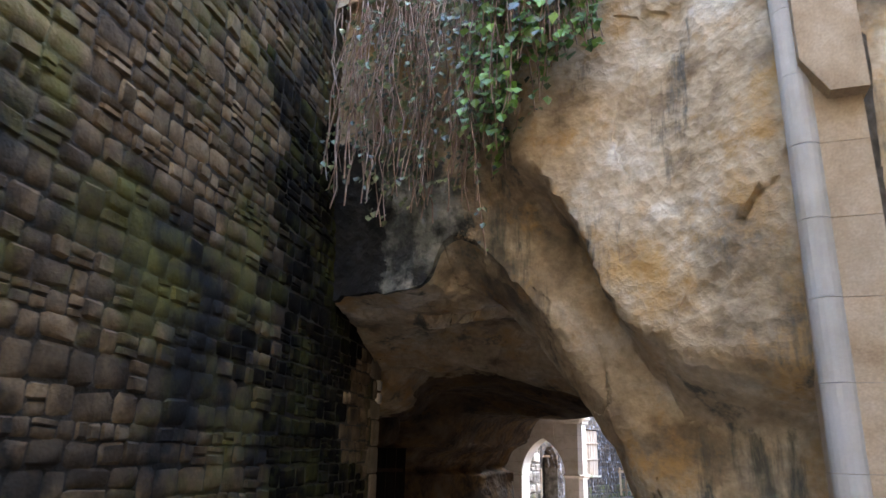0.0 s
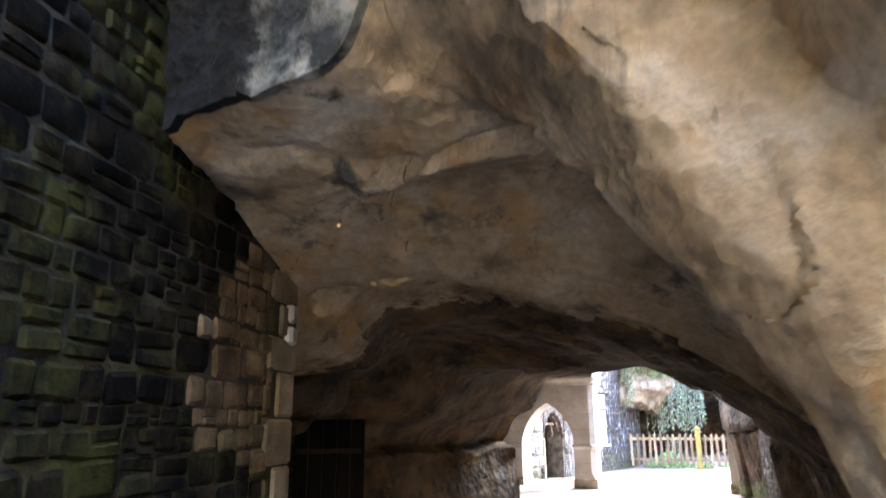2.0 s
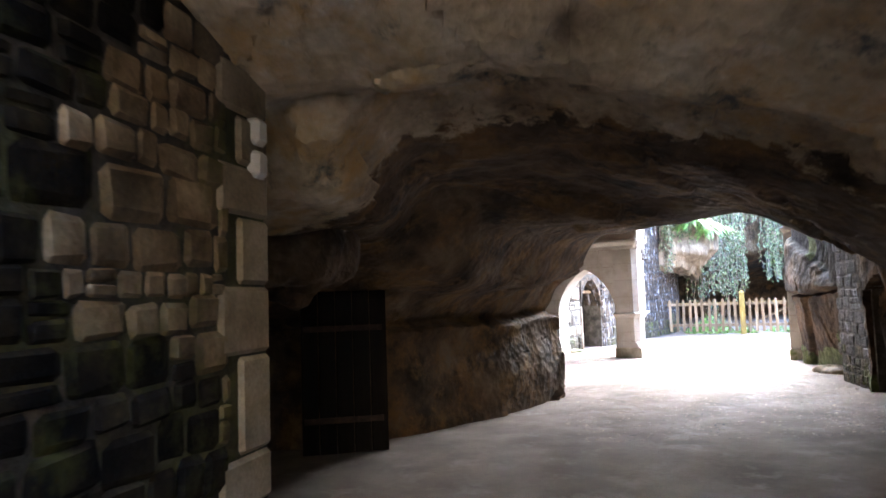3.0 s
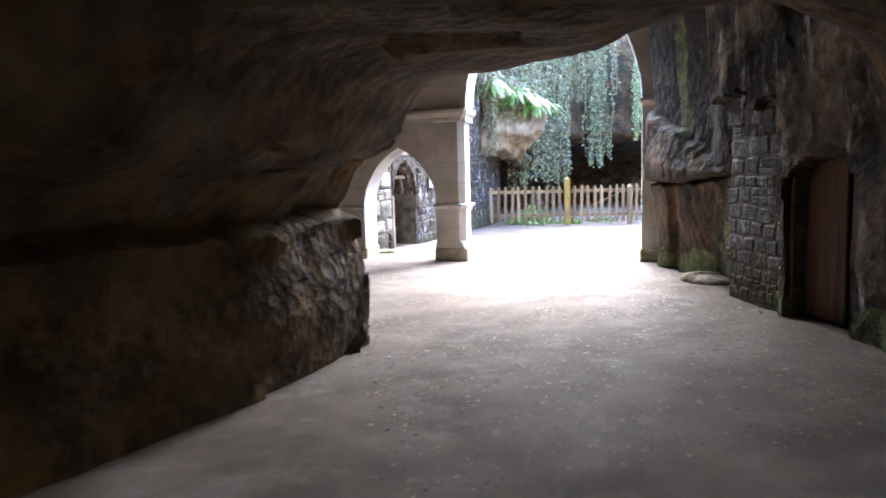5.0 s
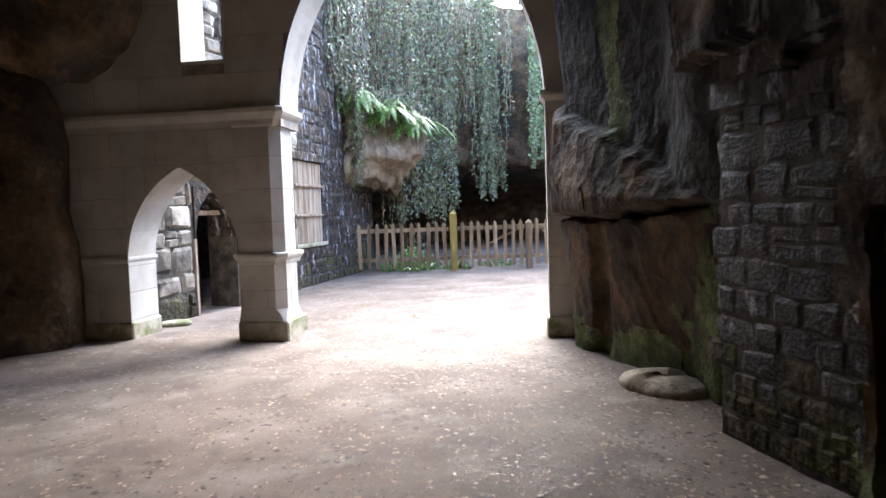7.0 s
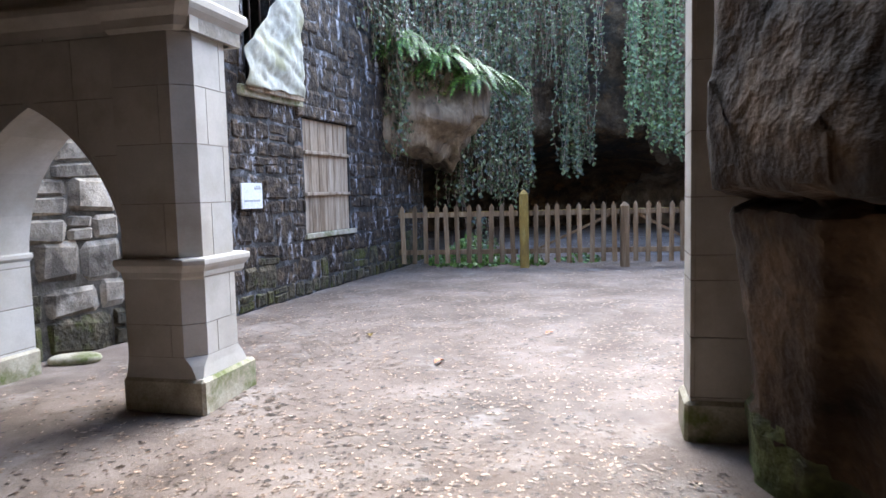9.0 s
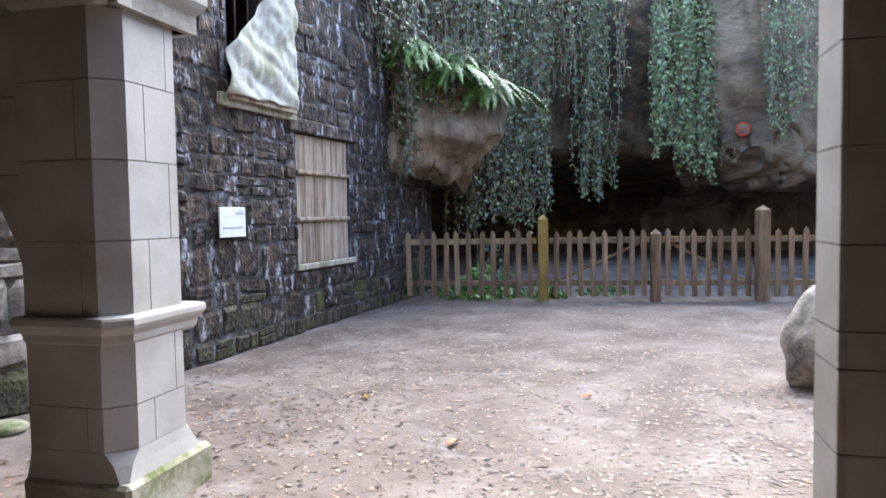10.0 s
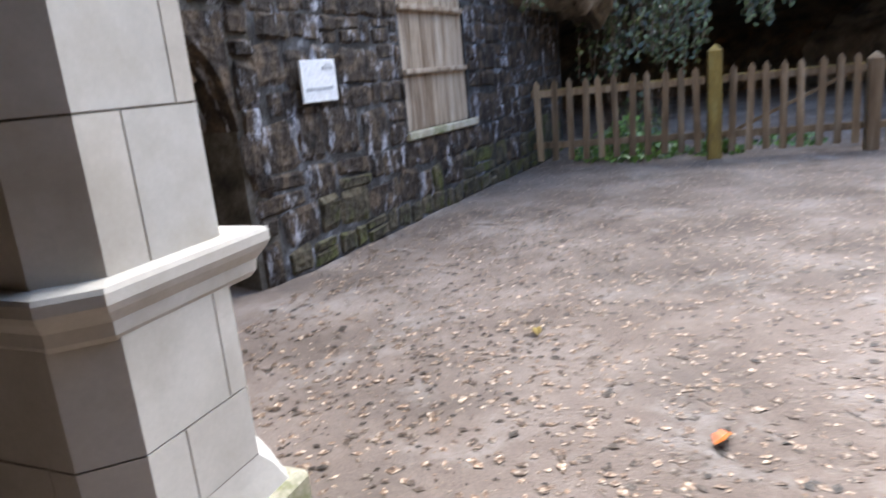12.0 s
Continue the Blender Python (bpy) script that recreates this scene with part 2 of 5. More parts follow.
M_GREAT = mat("grey tan sandstone boulder", [(0.12, 0.085, 0.055), (0.24, 0.18, 0.12), (0.34, 0.265, 0.18)], 1.6, bump=1.0, fine=14, stretch=(0.6, 0.6, 1.3), stain=(0.1, 0.085, 0.07), stain_scale=0.9, stain_at=(0.55, 0.68), moss=(0.2, 0.14, 0.09), moss_at=(0.56, 0.7), dist=0.06, pits=4)
M_WEDGE = mat("rusty brown rock", [(0.014, 0.009, 0.006), (0.05, 0.031, 0.017), (0.13, 0.082, 0.044)], 2.2, bump=1.0, fine=18, stain=(0.03, 0.025, 0.02), stain_scale=1.2, stain_at=(0.55, 0.66), dist=0.05, pits=7)
M_MOSSY = mat("moss grown rock", [(0.036, 0.038, 0.016), (0.085, 0.1, 0.034), (0.18, 0.21, 0.09)], 4, bump=1.0, fine=30, stain=(0.05, 0.045, 0.035), stain_scale=1.8, stain_at=(0.53, 0.64), dist=0.05)

# ---- helpers of this place ----


def link_mesh(name, bm, material, parent=None, label="", smooth=False):
    me = bpy.data.meshes.new(name)
    bm.to_mesh(me)
    bm.free()
    me.materials.append(material)
    if smooth:
        me.shade_smooth()
    ob = new(name, me)
    if parent:
        ob.parent = parent
    if label:
        ob["label"] = label
    return ob


def part(name, bm, material, parent, label="", smooth=False):
    return link_mesh(name, bm, material, parent, label, smooth)


def empty(name, m):
    ob = new(name)
    ob.matrix_basis = m
    return ob


def fbm(p, scale, octaves=4, seed=0.0):
    return noise.fractal(Vector(p) * scale + Vector((seed, seed * 0.7, -seed)), 0.9, 2.1, octaves)


def rocky(p, amount=1.0):
    """The relief of the cave rock at a place, as an offset in metres."""
    v = Vector(p)
    big = noise.noise_vector(v * 0.5) * 0.26
    out = big + noise.noise_vector(v * 5) * 0.014 + noise.noise_vector(v * 13) * 0.003
    wob = v + noise.noise_vector(v * 1.6) * 0.25
    for scale, size, lean in ((0.85, 0.12, 0.28), (2.4, 0.045, 0.26)):
        dist, cells = noise.voronoi(wob * scale)
        c = cells[0]
        turn = noise.noise_vector(c * 7.3 + Vector((1, 2, 3)))
        out += noise.noise_vector(c * 3.7) * size + turn * ((wob * scale - c).dot(noise.noise_vector(c * 5.1)) * lean / scale)
        out += Vector((0.3, -0.3, -0.6)) * (min(0.1, dist[1] - dist[0]) - 0.1) * 0.35 / scale
    return out * amount


def spline(rows, n):
    """Resamples an array along its first axis by Catmull-Rom."""
    rows = np.asarray(rows, float)
    k = len(rows)
    t = np.linspace(0, k - 1, n)
    i = np.minimum(t.astype(int), k - 2)
    f = (t - i).reshape(-1, *([1] * (rows.ndim - 1)))
    g = lambda j: rows[np.clip(j, 0, k - 1)]
    a, b, c, d = g(i - 1), g(i), g(i + 1), g(i + 2)
    return b + 0.5 * f * (c - a + f * (2 * a - 5 * b + 4 * c - d + f * (3 * (b - c) + d - a)))


def sheet(grid, amount, flip=False):
    """A bmesh from a grid of points, displaced as rock."""
    bm = bmesh.new()
    vs = [[bm.verts.new(Vector(p) + rocky(p, amount)) for p in row] for row in grid]
    for a, b in zip(vs, vs[1:]):
        for k in range(len(a) - 1):
            q = (a[k], a[k + 1], b[k + 1], b[k])
            bm.faces.new(q[::-1] if flip else q)
    return bm


def prism(bm, outline, z0, z1, m=None):
    """Extrudes an outline in x, y from z0 to z1."""
    lo = [bm.verts.new((x, y, z0)) for x, y in outline]
    hi = [bm.verts.new((x, y, z1)) for x, y in outline]
    n = len(outline)
    bm.faces.new(lo[::-1])
    bm.faces.new(hi)
    for k in range(n):
        bm.faces.new((lo[k], lo[(k + 1) % n], hi[(k + 1) % n], hi[k]))
    if m:
        bmesh.ops.transform(bm, matrix=m, verts=lo + hi)


def box(bm, x0, x1, y0, y1, z0, z1, m=None):
    prism(bm, [(x0, y0), (x1, y0), (x1, y1), (x0, y1)], z0, z1, m)


# ---- ground ----
def ground_z(x, y):
    return 0.03 * fbm((x, y, 0), 0.6) + 0.012 * fbm((x, y, 3), 3.0) + 0.25 * max(0.0, min(1.0, (y + 0.41 * x - 33.2) / 3))


def build_ground():
    xs = sorted({*np.linspace(-4, 18, 111), *np.linspace(-80, -5, 16), *np.linspace(19, 100, 16)})
    ys = sorted({*np.linspace(-4, 34, 191), *np.linspace(-80, -5, 16), *np.linspace(35, 110, 16)})
    bm = bmesh.new()
    vs = [[bm.verts.new((x, y, ground_z(x, y))) for x in xs] for y in ys]
    for a, b in zip(vs, vs[1:]):
        for k in range(len(a) - 1):
            bm.faces.new((a[k], a[k + 1], b[k + 1], b[k]))
    ob = link_mesh("ground", bm, M_GROUND, smooth=True)
    tagged(ob, "pale trodden earth strewn with dry leaves", "ground", kind="structure")


build_ground()

# ---- the cave: one rock from the front face through the passage to the vestibule ----
FRONT_A, FRONT_E = Vector((-1.15, 7.1, 0)), Vector((0.883, -0.469, 0))
FRONT_N = Vector((-0.469, -0.883, 0))
LIP_F = np.array([-.22, -.22, -.14, .22, .35, .41, .51, .68, .85, .94, .99, 1.05, 1.09])
LIP_Z = np.array([-.3, 2.0, 2.9, 3.0, 3.05, 3.42, 3.39, 2.8, 2.19, 1.77, 1.37, .7, -.3])
RIM_F = np.array([0, 0, -.01, .035, .135, .215, .36, .54, .67, .78, .87, .95, 1.0])
RIM_Z = np.array([-.3, .6, 1.12, 1.58, 1.78, 2.22, 2.3, 2.45, 2.85, 2.85, 2.45, 1.6, -.3])
PASS_Z = np.array([-.3, .6, 1.12, 1.58, 1.78, 2.22, 2.3, 2.4, 2.55, 2.3, 1.9, 1.35, -.3])
BOX_F = np.array([0, 0, 0, 0, .1, .25, .4, .55, .7, .85, 1, 1, 1.0])
BOX_Z = np.array([-.06, .3, .6, .9, 1, 1, 1, 1, 1, .95, .7, .3, -.06])
FACE_F = np.array([-.3, -.3, -.3, -.1, .2, .4, .6, .95, 1.3, 1.8, 1.9, 1.9, 1.9])
FACE_Z = np.array([-.3, 3, 6, 7.5, 7.5, 7.5, 7.5, 7.5, 7.5, 6, 4, 2, -.3])


def ring(left, right, f, z):
    a, b = np.array((*left, 0.0)), np.array((*right, 0.0))
    return a + f[:, None] * (b - a) + np.outer(z, (0, 0, 1))


def ledge(s):
    """Height of the overhanging ledge that crosses the front face."""
    return float(np.interp(s, [1.2, 1.9, 2.5, 2.8, 3.05, 3.3, 3.6, 6], [4.9, 4.05, 3.65, 3.2, 2.6, 2.2, 1.95, 1.75]))


def smooth(x, a, b):
    x = min(1, max(0, (x - a) / (b - a)))
    return x * x * (3 - 2 * x)


def front_depth(p):
    """How far the front face stands out towards the open court."""
    s, z = (Vector(p) - FRONT_A).dot(FRONT_E), p[2]
    wide = 0.1 + 0.14 * smooth(s, 3.0, 3.6)
    up = smooth(z, ledge(s) - wide, ledge(s) + 1.6 * wide) * smooth(s, 1.3, 2.6)
    return 0.52 * up + 0.25 * smooth(s, 3.4, 4.4) - 0.12 * smooth(s, 2.0, 2.6) * (1 - up) + 0.12 * smooth(z, 3.2, 4.2) * (1 - up)


def build_cave():
    fa, fb = tuple(FRONT_A[:2]), tuple((FRONT_A + FRONT_E * 3.3)[:2])
    mixed = lambda k: (LIP_F * (1 - k) + RIM_F * k, LIP_Z / 3.42 * (1 - k) + PASS_Z / 2.6 * k)
    face = spline([ring(fa, fb, FACE_F, FACE_Z), ring(fa, fb, LIP_F * .5 + FACE_F * .5, LIP_Z * .5 + FACE_Z * .5), ring(fa, fb, LIP_F, LIP_Z)], 70)
    inner = [ring(fa, fb, LIP_F, LIP_Z)]
    deeper = lambda d: (tuple((FRONT_A - FRONT_N * d)[:2]), tuple((FRONT_A + FRONT_E * 3.3 - FRONT_N * d)[:2]))
    rib = np.array([0, 0, 0, 0, 0, 0, -.03, -.08, -.09, -.09, -.08, -.07, -.06])
    inner.append(ring(*deeper(0.3), LIP_F + rib, np.minimum(LIP_Z, 3.15) - 0.03))
    inner.append(ring(*deeper(0.5), LIP_F + rib * 1.05, np.minimum(LIP_Z, 3.05) - 0.04))
    inner.append(ring(*deeper(0.75), LIP_F - rib * 0.9, np.minimum(LIP_Z, 3.0) - 0.04))
    for left, right, k, top in (((-1.5, 8.2), (2.6, 6.8), .2, 3.05), ((-1.55, 9.1), (3.05, 7.8), .4, 2.72), ((-1.6, 9.35), (3.1, 8.1), .4, 2.74), ((-1.75, 9.7), (3.3, 8.5), .5, 3.0), ((-1.75, 11.0), (3.6, 9.4), .5, 2.72),
                                ((-1.7, 12.3), (3.95, 10.2), .6, 2.6), ((-0.6, 12.95), (4.35, 11.0), .85, 2.45), ((0.6, 14.4), (4.75, 11.9), 1.0, 2.5)):
        f, z = mixed(k)
        z = np.minimum(z, 0.5 + 0.5 * z) if k > 0.3 else np.minimum(z, 0.88) / 0.88
        if left[1] < 9.5:
            z[2:5] = np.maximum(z[2:5], (0.9, 0.95, 0.97))
        inner.append(ring(left, right, f, z * top))
    inner.append(ring((1.66, 15.75), (4.9, 12.7), RIM_F, RIM_Z))
    hall = [ring((1.66, 15.75), (4.9, 12.7), RIM_F, RIM_Z), ring((1.3, 16.2), (5.5, 13.3), RIM_F * .5 + BOX_F * .5, RIM_Z * .5 + BOX_Z * 2.2)]
    for left, right in (((0.7, 17.0), (6.6, 13.9)), ((0.4, 18.8), (7.2, 16.2)), ((1.0, 21.2), (7.9, 18.4)), ((1.9, 22.95), (8.6, 19.6))):
        hall.append(ring(left, right, BOX_F, BOX_Z * 5.6))
    around = lambda rows, n: np.array([spline(r, n) for r in rows])
    rows = [*around(face, 240)[:-1], *around(spline(inner, 140), 240)[:-1], *around(spline(hall, 90), 240)]
    bm = bmesh.new()
    vs = []
    for j, row in enumerate(rows):
        line = []
        for p in row:
            v = Vector(p)
            if j < 75:
                v = v + FRONT_N * front_depth(p) * min(1, (75 - j) / 6)
            elif v.y > 11.8 and v.x < 3.0 and j < 212:
                # a ledge of hard rock stands out along the foot of the west side, under a crack
                k = smooth(v.y, 12.2, 12.9)
                top = 1.24 + 0.12 * fbm(v, 0.9)
                v = v + Vector((0.72, -0.55, 0)) * k * (0.2 * (1 - smooth(v.z, top - 0.05, top + 0.05)) - 0.07 * math.exp(-((v.z - top - 0.08) / 0.06) ** 2))
            line.append(bm.verts.new(v + rocky(p, 0.75)))
        vs.append(line)
    for a, b in zip(vs, vs[1:]):
        for k in range(len(a) - 1):
            bm.faces.new((a[k], b[k], b[k + 1], a[k + 1]))
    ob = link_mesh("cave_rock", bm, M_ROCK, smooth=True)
    ob.data.set_sharp_from_angle(angle=radians(50))
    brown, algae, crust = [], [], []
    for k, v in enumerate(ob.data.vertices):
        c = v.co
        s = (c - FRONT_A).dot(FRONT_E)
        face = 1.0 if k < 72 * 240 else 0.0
        # brown grows with depth, putting the tunnel's shade into the rock colour
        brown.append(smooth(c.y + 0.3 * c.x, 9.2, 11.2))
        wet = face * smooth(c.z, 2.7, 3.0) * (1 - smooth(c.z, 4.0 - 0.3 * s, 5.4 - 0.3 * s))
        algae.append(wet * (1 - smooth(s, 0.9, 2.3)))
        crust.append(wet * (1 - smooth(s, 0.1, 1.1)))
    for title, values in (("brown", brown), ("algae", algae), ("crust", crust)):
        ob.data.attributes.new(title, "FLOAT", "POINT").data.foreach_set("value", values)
    tagged(ob, "weathered ochre sandstone cave with stained overhanging roof, darkened inside for shade", "cave", kind="structure")


build_cave()


# ---- rubble masonry ----
def stone_meshes(name, material, count=14, seed=3, rough=1.0):
    """Unit stones: a rough cushion face, one metre wide and high, standing out along -y."""
    rng = random.Random(seed)
    out = []
    for _ in range(count):
        bm = bmesh.new()
        grid = []
        for j in range(4):
            row = []
            for i in range(4):
                x, z = (0.0, 0.14, 0.86, 1.0)[i], (0.0, 0.16, 0.84, 1.0)[j]
                edge = i in (0, 3) or j in (0, 3)
                corner = i in (0, 3) and j in (0, 3)
                x += rough * rng.uniform(-.045, .045) + (0.5 - x) * (0.1 if corner else 0.02)
                z += rough * rng.uniform(-.06, .06) + (0.5 - z) * (0.1 if corner else 0.02)
                row.append(bm.verts.new((x - .5, 0.05 if edge else -1 + rng.uniform(-.35, .35), z - .5)))
            grid.append(row)
        for a, b in zip(grid, grid[1:]):
            for k in range(3):
                bm.faces.new((a[k], a[k + 1], b[k + 1], b[k]))
        me = bpy.data.meshes.new(name)
        bm.to_mesh(me)
        bm.free()
        me.materials.append(material)
        me.shade_smooth()
        me.set_sharp_from_angle(angle=radians(38))
        out.append(me)
    return out


def rubble(parent, m, length, z0, z1, row_h, meshes, seed, near, hole=lambda s, z: False, wide=(0.9, 2.0), depth=0.024, gap=0.008, low=0.0, low_meshes=(), alt=None, alt_meshes=()):
    """Lays courses of stones on a wall; m takes (along, out, up) to the world. Near stones are objects, the rest one mesh."""
    rng = random.Random(seed)
    rest, placed = {}, 0
    z = z0
    while z < z1:
        h = row_h * rng.uniform(0.65, 1.4)
        s = -rng.uniform(0, row_h)
        while s < length:
            if hole(s + 0.02, z + h / 2):
                s += 0.03
                continue
            w = h * rng.uniform(*wide)
            w = min(w, length - s)
            if w < 0.05:
                break
            while hole(s + w - 0.02, z + h / 2) and w > 0.08:
                w -= 0.03
            tall = h
            cs, cz = s + w / 2, z + tall / 2 + h * rng.uniform(-.1, .1)
            cut = rng.uniform(0.35, 0.65) if rng.random() < 0.22 and tall == h else 0
            for cz, tall in (((z + h * cut / 2, h * cut), (z + h * (1 + cut) / 2, h * (1 - cut))) if cut else ((cz, tall),)):
                if not 0 < cs < length or hole(cs, cz) or hole(s + 0.02, cz) or hole(s + w - 0.02, cz):
                    continue
                me = rng.choice(alt_meshes if alt and alt(cs, cz) else low_meshes if cz < low * rng.uniform(0.5, 1.4) else meshes)
                turn = Matrix.Rotation(rng.uniform(-.07, .07), 4, "Y")
                place = m @ Matrix.Translation((cs, 0, cz)) @ turn @ Matrix.Diagonal((w - gap, depth * rng.uniform(.5, 1.4), tall - gap, 1))
                if near(cs, cz) and placed < 300:
                    ob = new("stone", me)
                    ob.parent = parent
                    ob.matrix_parent_inverse = parent.matrix_basis.inverted()
                    ob.matrix_basis = place
                    placed += 1
                else:
                    verts, faces = rest.setdefault(me.materials[0], ([], []))
                    base = len(verts)
                    verts += [place @ v.co for v in me.vertices]
                    faces += [[base + i for i in f.vertices] for f in me.polygons]
            s += w
        z += h
    for material, (verts, faces) in rest.items():
        me = bpy.data.meshes.new("stonework")
        me.from_pydata(verts, [], faces)
        me.materials.append(material)
        me.shade_smooth()
        me.set_sharp_from_angle(angle=radians(38))
        ob = new("stonework", me)
        ob.parent = parent
        ob.matrix_parent_inverse = parent.matrix_basis.inverted()
        ob["kind"] = "stuff"


def wall_frame(a, b):
    """The frame of a wall that runs from a to b, its face towards the right of that way: (along, in, up)."""
    a, b = Vector((*a, 0)), Vector((*b, 0))
    e = (b - a).normalized()
    n = Vector((-e.y, e.x, 0))
    m = Matrix((( e.x, n.x, 0, a.x), (e.y, n.y, 0, a.y), (0, 0, 1, 0), (0, 0, 0, 1)))
    return m, (b - a).length


def wall_body(name, m, length, thick, z1, material, openings=()):
    """A straight wall from pieces between rectangular openings (s0, s1, z0, z1)."""
    bm = bmesh.new()
    cuts = sorted({0.0, length, *(s for o in openings for s in o[:2])})
    for s0, s1 in zip(cuts, cuts[1:]):
        spans = sorted((o[2], o[3]) for o in openings if o[0] < (s0 + s1) / 2 < o[1])
        z = -0.2
        for a, b in spans + [(z1, z1)]:
            if a > z:
                box(bm, s0, s1, 0, thick, z, a)
            z = b
    ob = link_mesh(name, bm, material)
    ob.matrix_basis = m
    return ob


STONES_A = stone_meshes("stone", M_WALL_A)
STONES_B = stone_meshes("stone", M_WALL_B, seed=8, rough=1.9)
STONES_LOW = stone_meshes("stone", M_WALL_LOW, seed=9, rough=1.5)
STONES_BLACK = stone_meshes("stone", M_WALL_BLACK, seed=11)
STONES_D = stone_meshes("stone", M_WALL_D, seed=10, rough=1.7)


def soft_box(x0, x1, y0, y1, z0, z1, bevel=0.008):
    bm = bmesh.new()
    box(bm, x0, x1, y0, y1, z0, z1)
    bmesh.ops.bevel(bm, geom=bm.edges, offset=bevel, segments=1, affect="EDGES")
    return bm


def slab(bm, contour, y0, y1):
    """Extrudes an outline in x, z from y0 to y1."""
    a = [bm.verts.new((x, y0, z)) for x, z in contour]
    b = [bm.verts.new((x, y1, z)) for x, z in contour]
    bm.faces.new(a)
    bm.faces.new(b[::-1])
    n = len(contour)
    for k in range(n):
        bm.faces.new((a[k], b[k], b[(k + 1) % n], a[(k + 1) % n]))


def blob(center, radii, squareness=0.75, amount=0.7, n=40, flat=None):
    """A rough boulder: a squared ellipsoid with rock relief."""
    bm = bmesh.new()
    bmesh.ops.create_uvsphere(bm, u_segments=n, v_segments=n // 2, radius=1)
    for v in bm.verts:
        p = [math.copysign(abs(c) ** squareness, c) * r for c, r in zip(v.co, radii)]
        q = Vector(center) + Vector(p)
        q = q + rocky(q, amount) + Vector(p).normalized() * amount * (0.16 * fbm(q, 1.1) + 0.09 * noise.noise(Vector((q.x * 4, q.y * 4, q.z * 0.8))))
        if flat is not None and q.z < flat:
            q.z = flat + (q.z - flat) * 0.25
        v.co = q
    return bm


# ---- the entrance court ----
m_a, len_a = wall_frame((-3.5, -3.0), (-0.72, 8.9))
# Carried far above the view to cut light into the entrance court.
wall_a = wall_body("wall_west", m_a, len_a, 0.7, 11.5, M_MORTAR_A)
tagged(wall_a, "tall dark rubble wall blotched with green moss", "wall", kind="structure")


def build_quoins():
    rng = random.Random(4)
    z, k = 0.02, 0
    while z < 2.6:
        h = rng.choice((0.24, 0.32, 0.45))
        w = (0.42, 0.26)[k % 2]
        bm = soft_box(len_a - w, len_a + 0.012, -0.022, 0.5, z, z + h - 0.012, 0.02)
        ob = part("quoin", bm, M_QUOIN, wall_a, smooth=False)
        z, k = z + h, k + 1
    for z in (2.1, 2.26):
        part("quoin", soft_box(len_a - 0.16, len_a - 0.05, -0.06, 0.1, z, z + 0.13, 0.02), M_LIME, wall_a, "small pale quoin stone")


build_quoins()


def build_pier():
    """The limestone pier with a rounded edge and a corbel, at the mouth of the side arch."""
    pier = empty("stone_pier", pose(2.27, 3.95, 0, 0, 0, -20))
    tagged(pier, "pale limestone pier with rounded edge and corbel", "pier")
    outline = [(0.4, 0.6), (0, 0.6), (0, 0.13)] + [(0.13 - 0.13 * math.cos(a), 0.13 - 0.13 * math.sin(a)) for a in np.linspace(0.2, math.pi / 2, 7)] + [(0.4, 0)]
    for k in range(12):
        bm = bmesh.new()
        prism(bm, outline[::-1], k * 0.5 - 0.05, k * 0.5 + 0.446)
        part("block", bm, M_BUFF, pier)
        # White roll paints the light on the edge, against blocks toned for shade.
        bm = bmesh.new()
        bmesh.ops.create_cone(bm, segments=20, radius1=0.1, radius2=0.1, depth=0.496, cap_ends=True, matrix=Matrix.Translation((0.04, 0.06, k * 0.5 + 0.198)))
        part("roll", bm, M_LIME, pier, "rounded edge whitened for the light it catches")
    bm = bmesh.new()
    prism(bm, [(x * 0.97 + 0.01, y * 0.97 + 0.01) for x, y in outline][::-1], -0.1, 5.8)
    part("core", bm, M_JOINT, pier)
    bm = bmesh.new()
    slab(bm, [(0.2, 3.75), (0.42, 3.75), (0.42, 5.9), (0.05, 5.9), (0.05, 4.0)], -0.12, 0.4)
    part("corbel", bm, M_BUFF, pier)


build_pier()


def close_entrance_court():
    """Plain walls added to close the court; the unseen ones also cut its light."""
    for name, a, b, h in (("wall_east", (4.2, 4.5), (4.2, -5.0), 11.5), ("wall_behind", (4.5, -4.7), (-4.4, -4.7), 13.0), ("wall_niche", (2.72, 3.75), (4.4, 4.2), 11.5)):
        m, n = wall_frame(a, b)
        if name == "wall_niche":
            m = m @ Matrix.Translation((0, 0.3, 0))
        # The niche wall is coloured dark where it shows beside the pier.
        ob = wall_body(name, m, n, 0.5, h, M_MORTAR if name == "wall_niche" else M_QUOIN)
        tagged(ob, "plain wall added to close the court and cut its light", "wall", kind="structure")


close_entrance_court()


def build_upper_cliff():
    """Cliff continued above the view, added to keep sun off the entrance court."""
    rows = [[(FRONT_A + FRONT_E * (-1.6 + 9.0 * i / 60) + FRONT_N * (0.35 - 0.16 * k / 6)) + Vector((0, 0, 6.4 + 0.85 * k)) for i in range(61)] for k in range(7)]
    ob = link_mesh("cliff_above", sheet(rows, 0.9), M_ROCK, smooth=True)
    tagged(ob, "stained sandstone cliff added above the cave mouth to block sun", "cliff", kind="structure")


build_upper_cliff()


# ---- hanging plants ----
def leaf_verts(p, out, size, rng):
    """Four corners of a folded leaf that hangs at p and faces out."""
    side = Vector((-out.y, out.x, 0))
    if side.length < 0.01:
        side = Vector((1, 0, 0))
    side.normalize()
    down = Vector((0, 0, -1)) + out * rng.uniform(-0.2, 0.9) + side * rng.uniform(-0.7, 0.7)
    down.normalize()
    side = (side + out * rng.uniform(-0.7, 0.7)).normalized()
    w = size * rng.uniform(0.36, 0.5)
    mid = p + down * size * 0.4
    return [p, mid + side * w + out * size * 0.1, p + down * size, mid - side * w + out * size * 0.1]


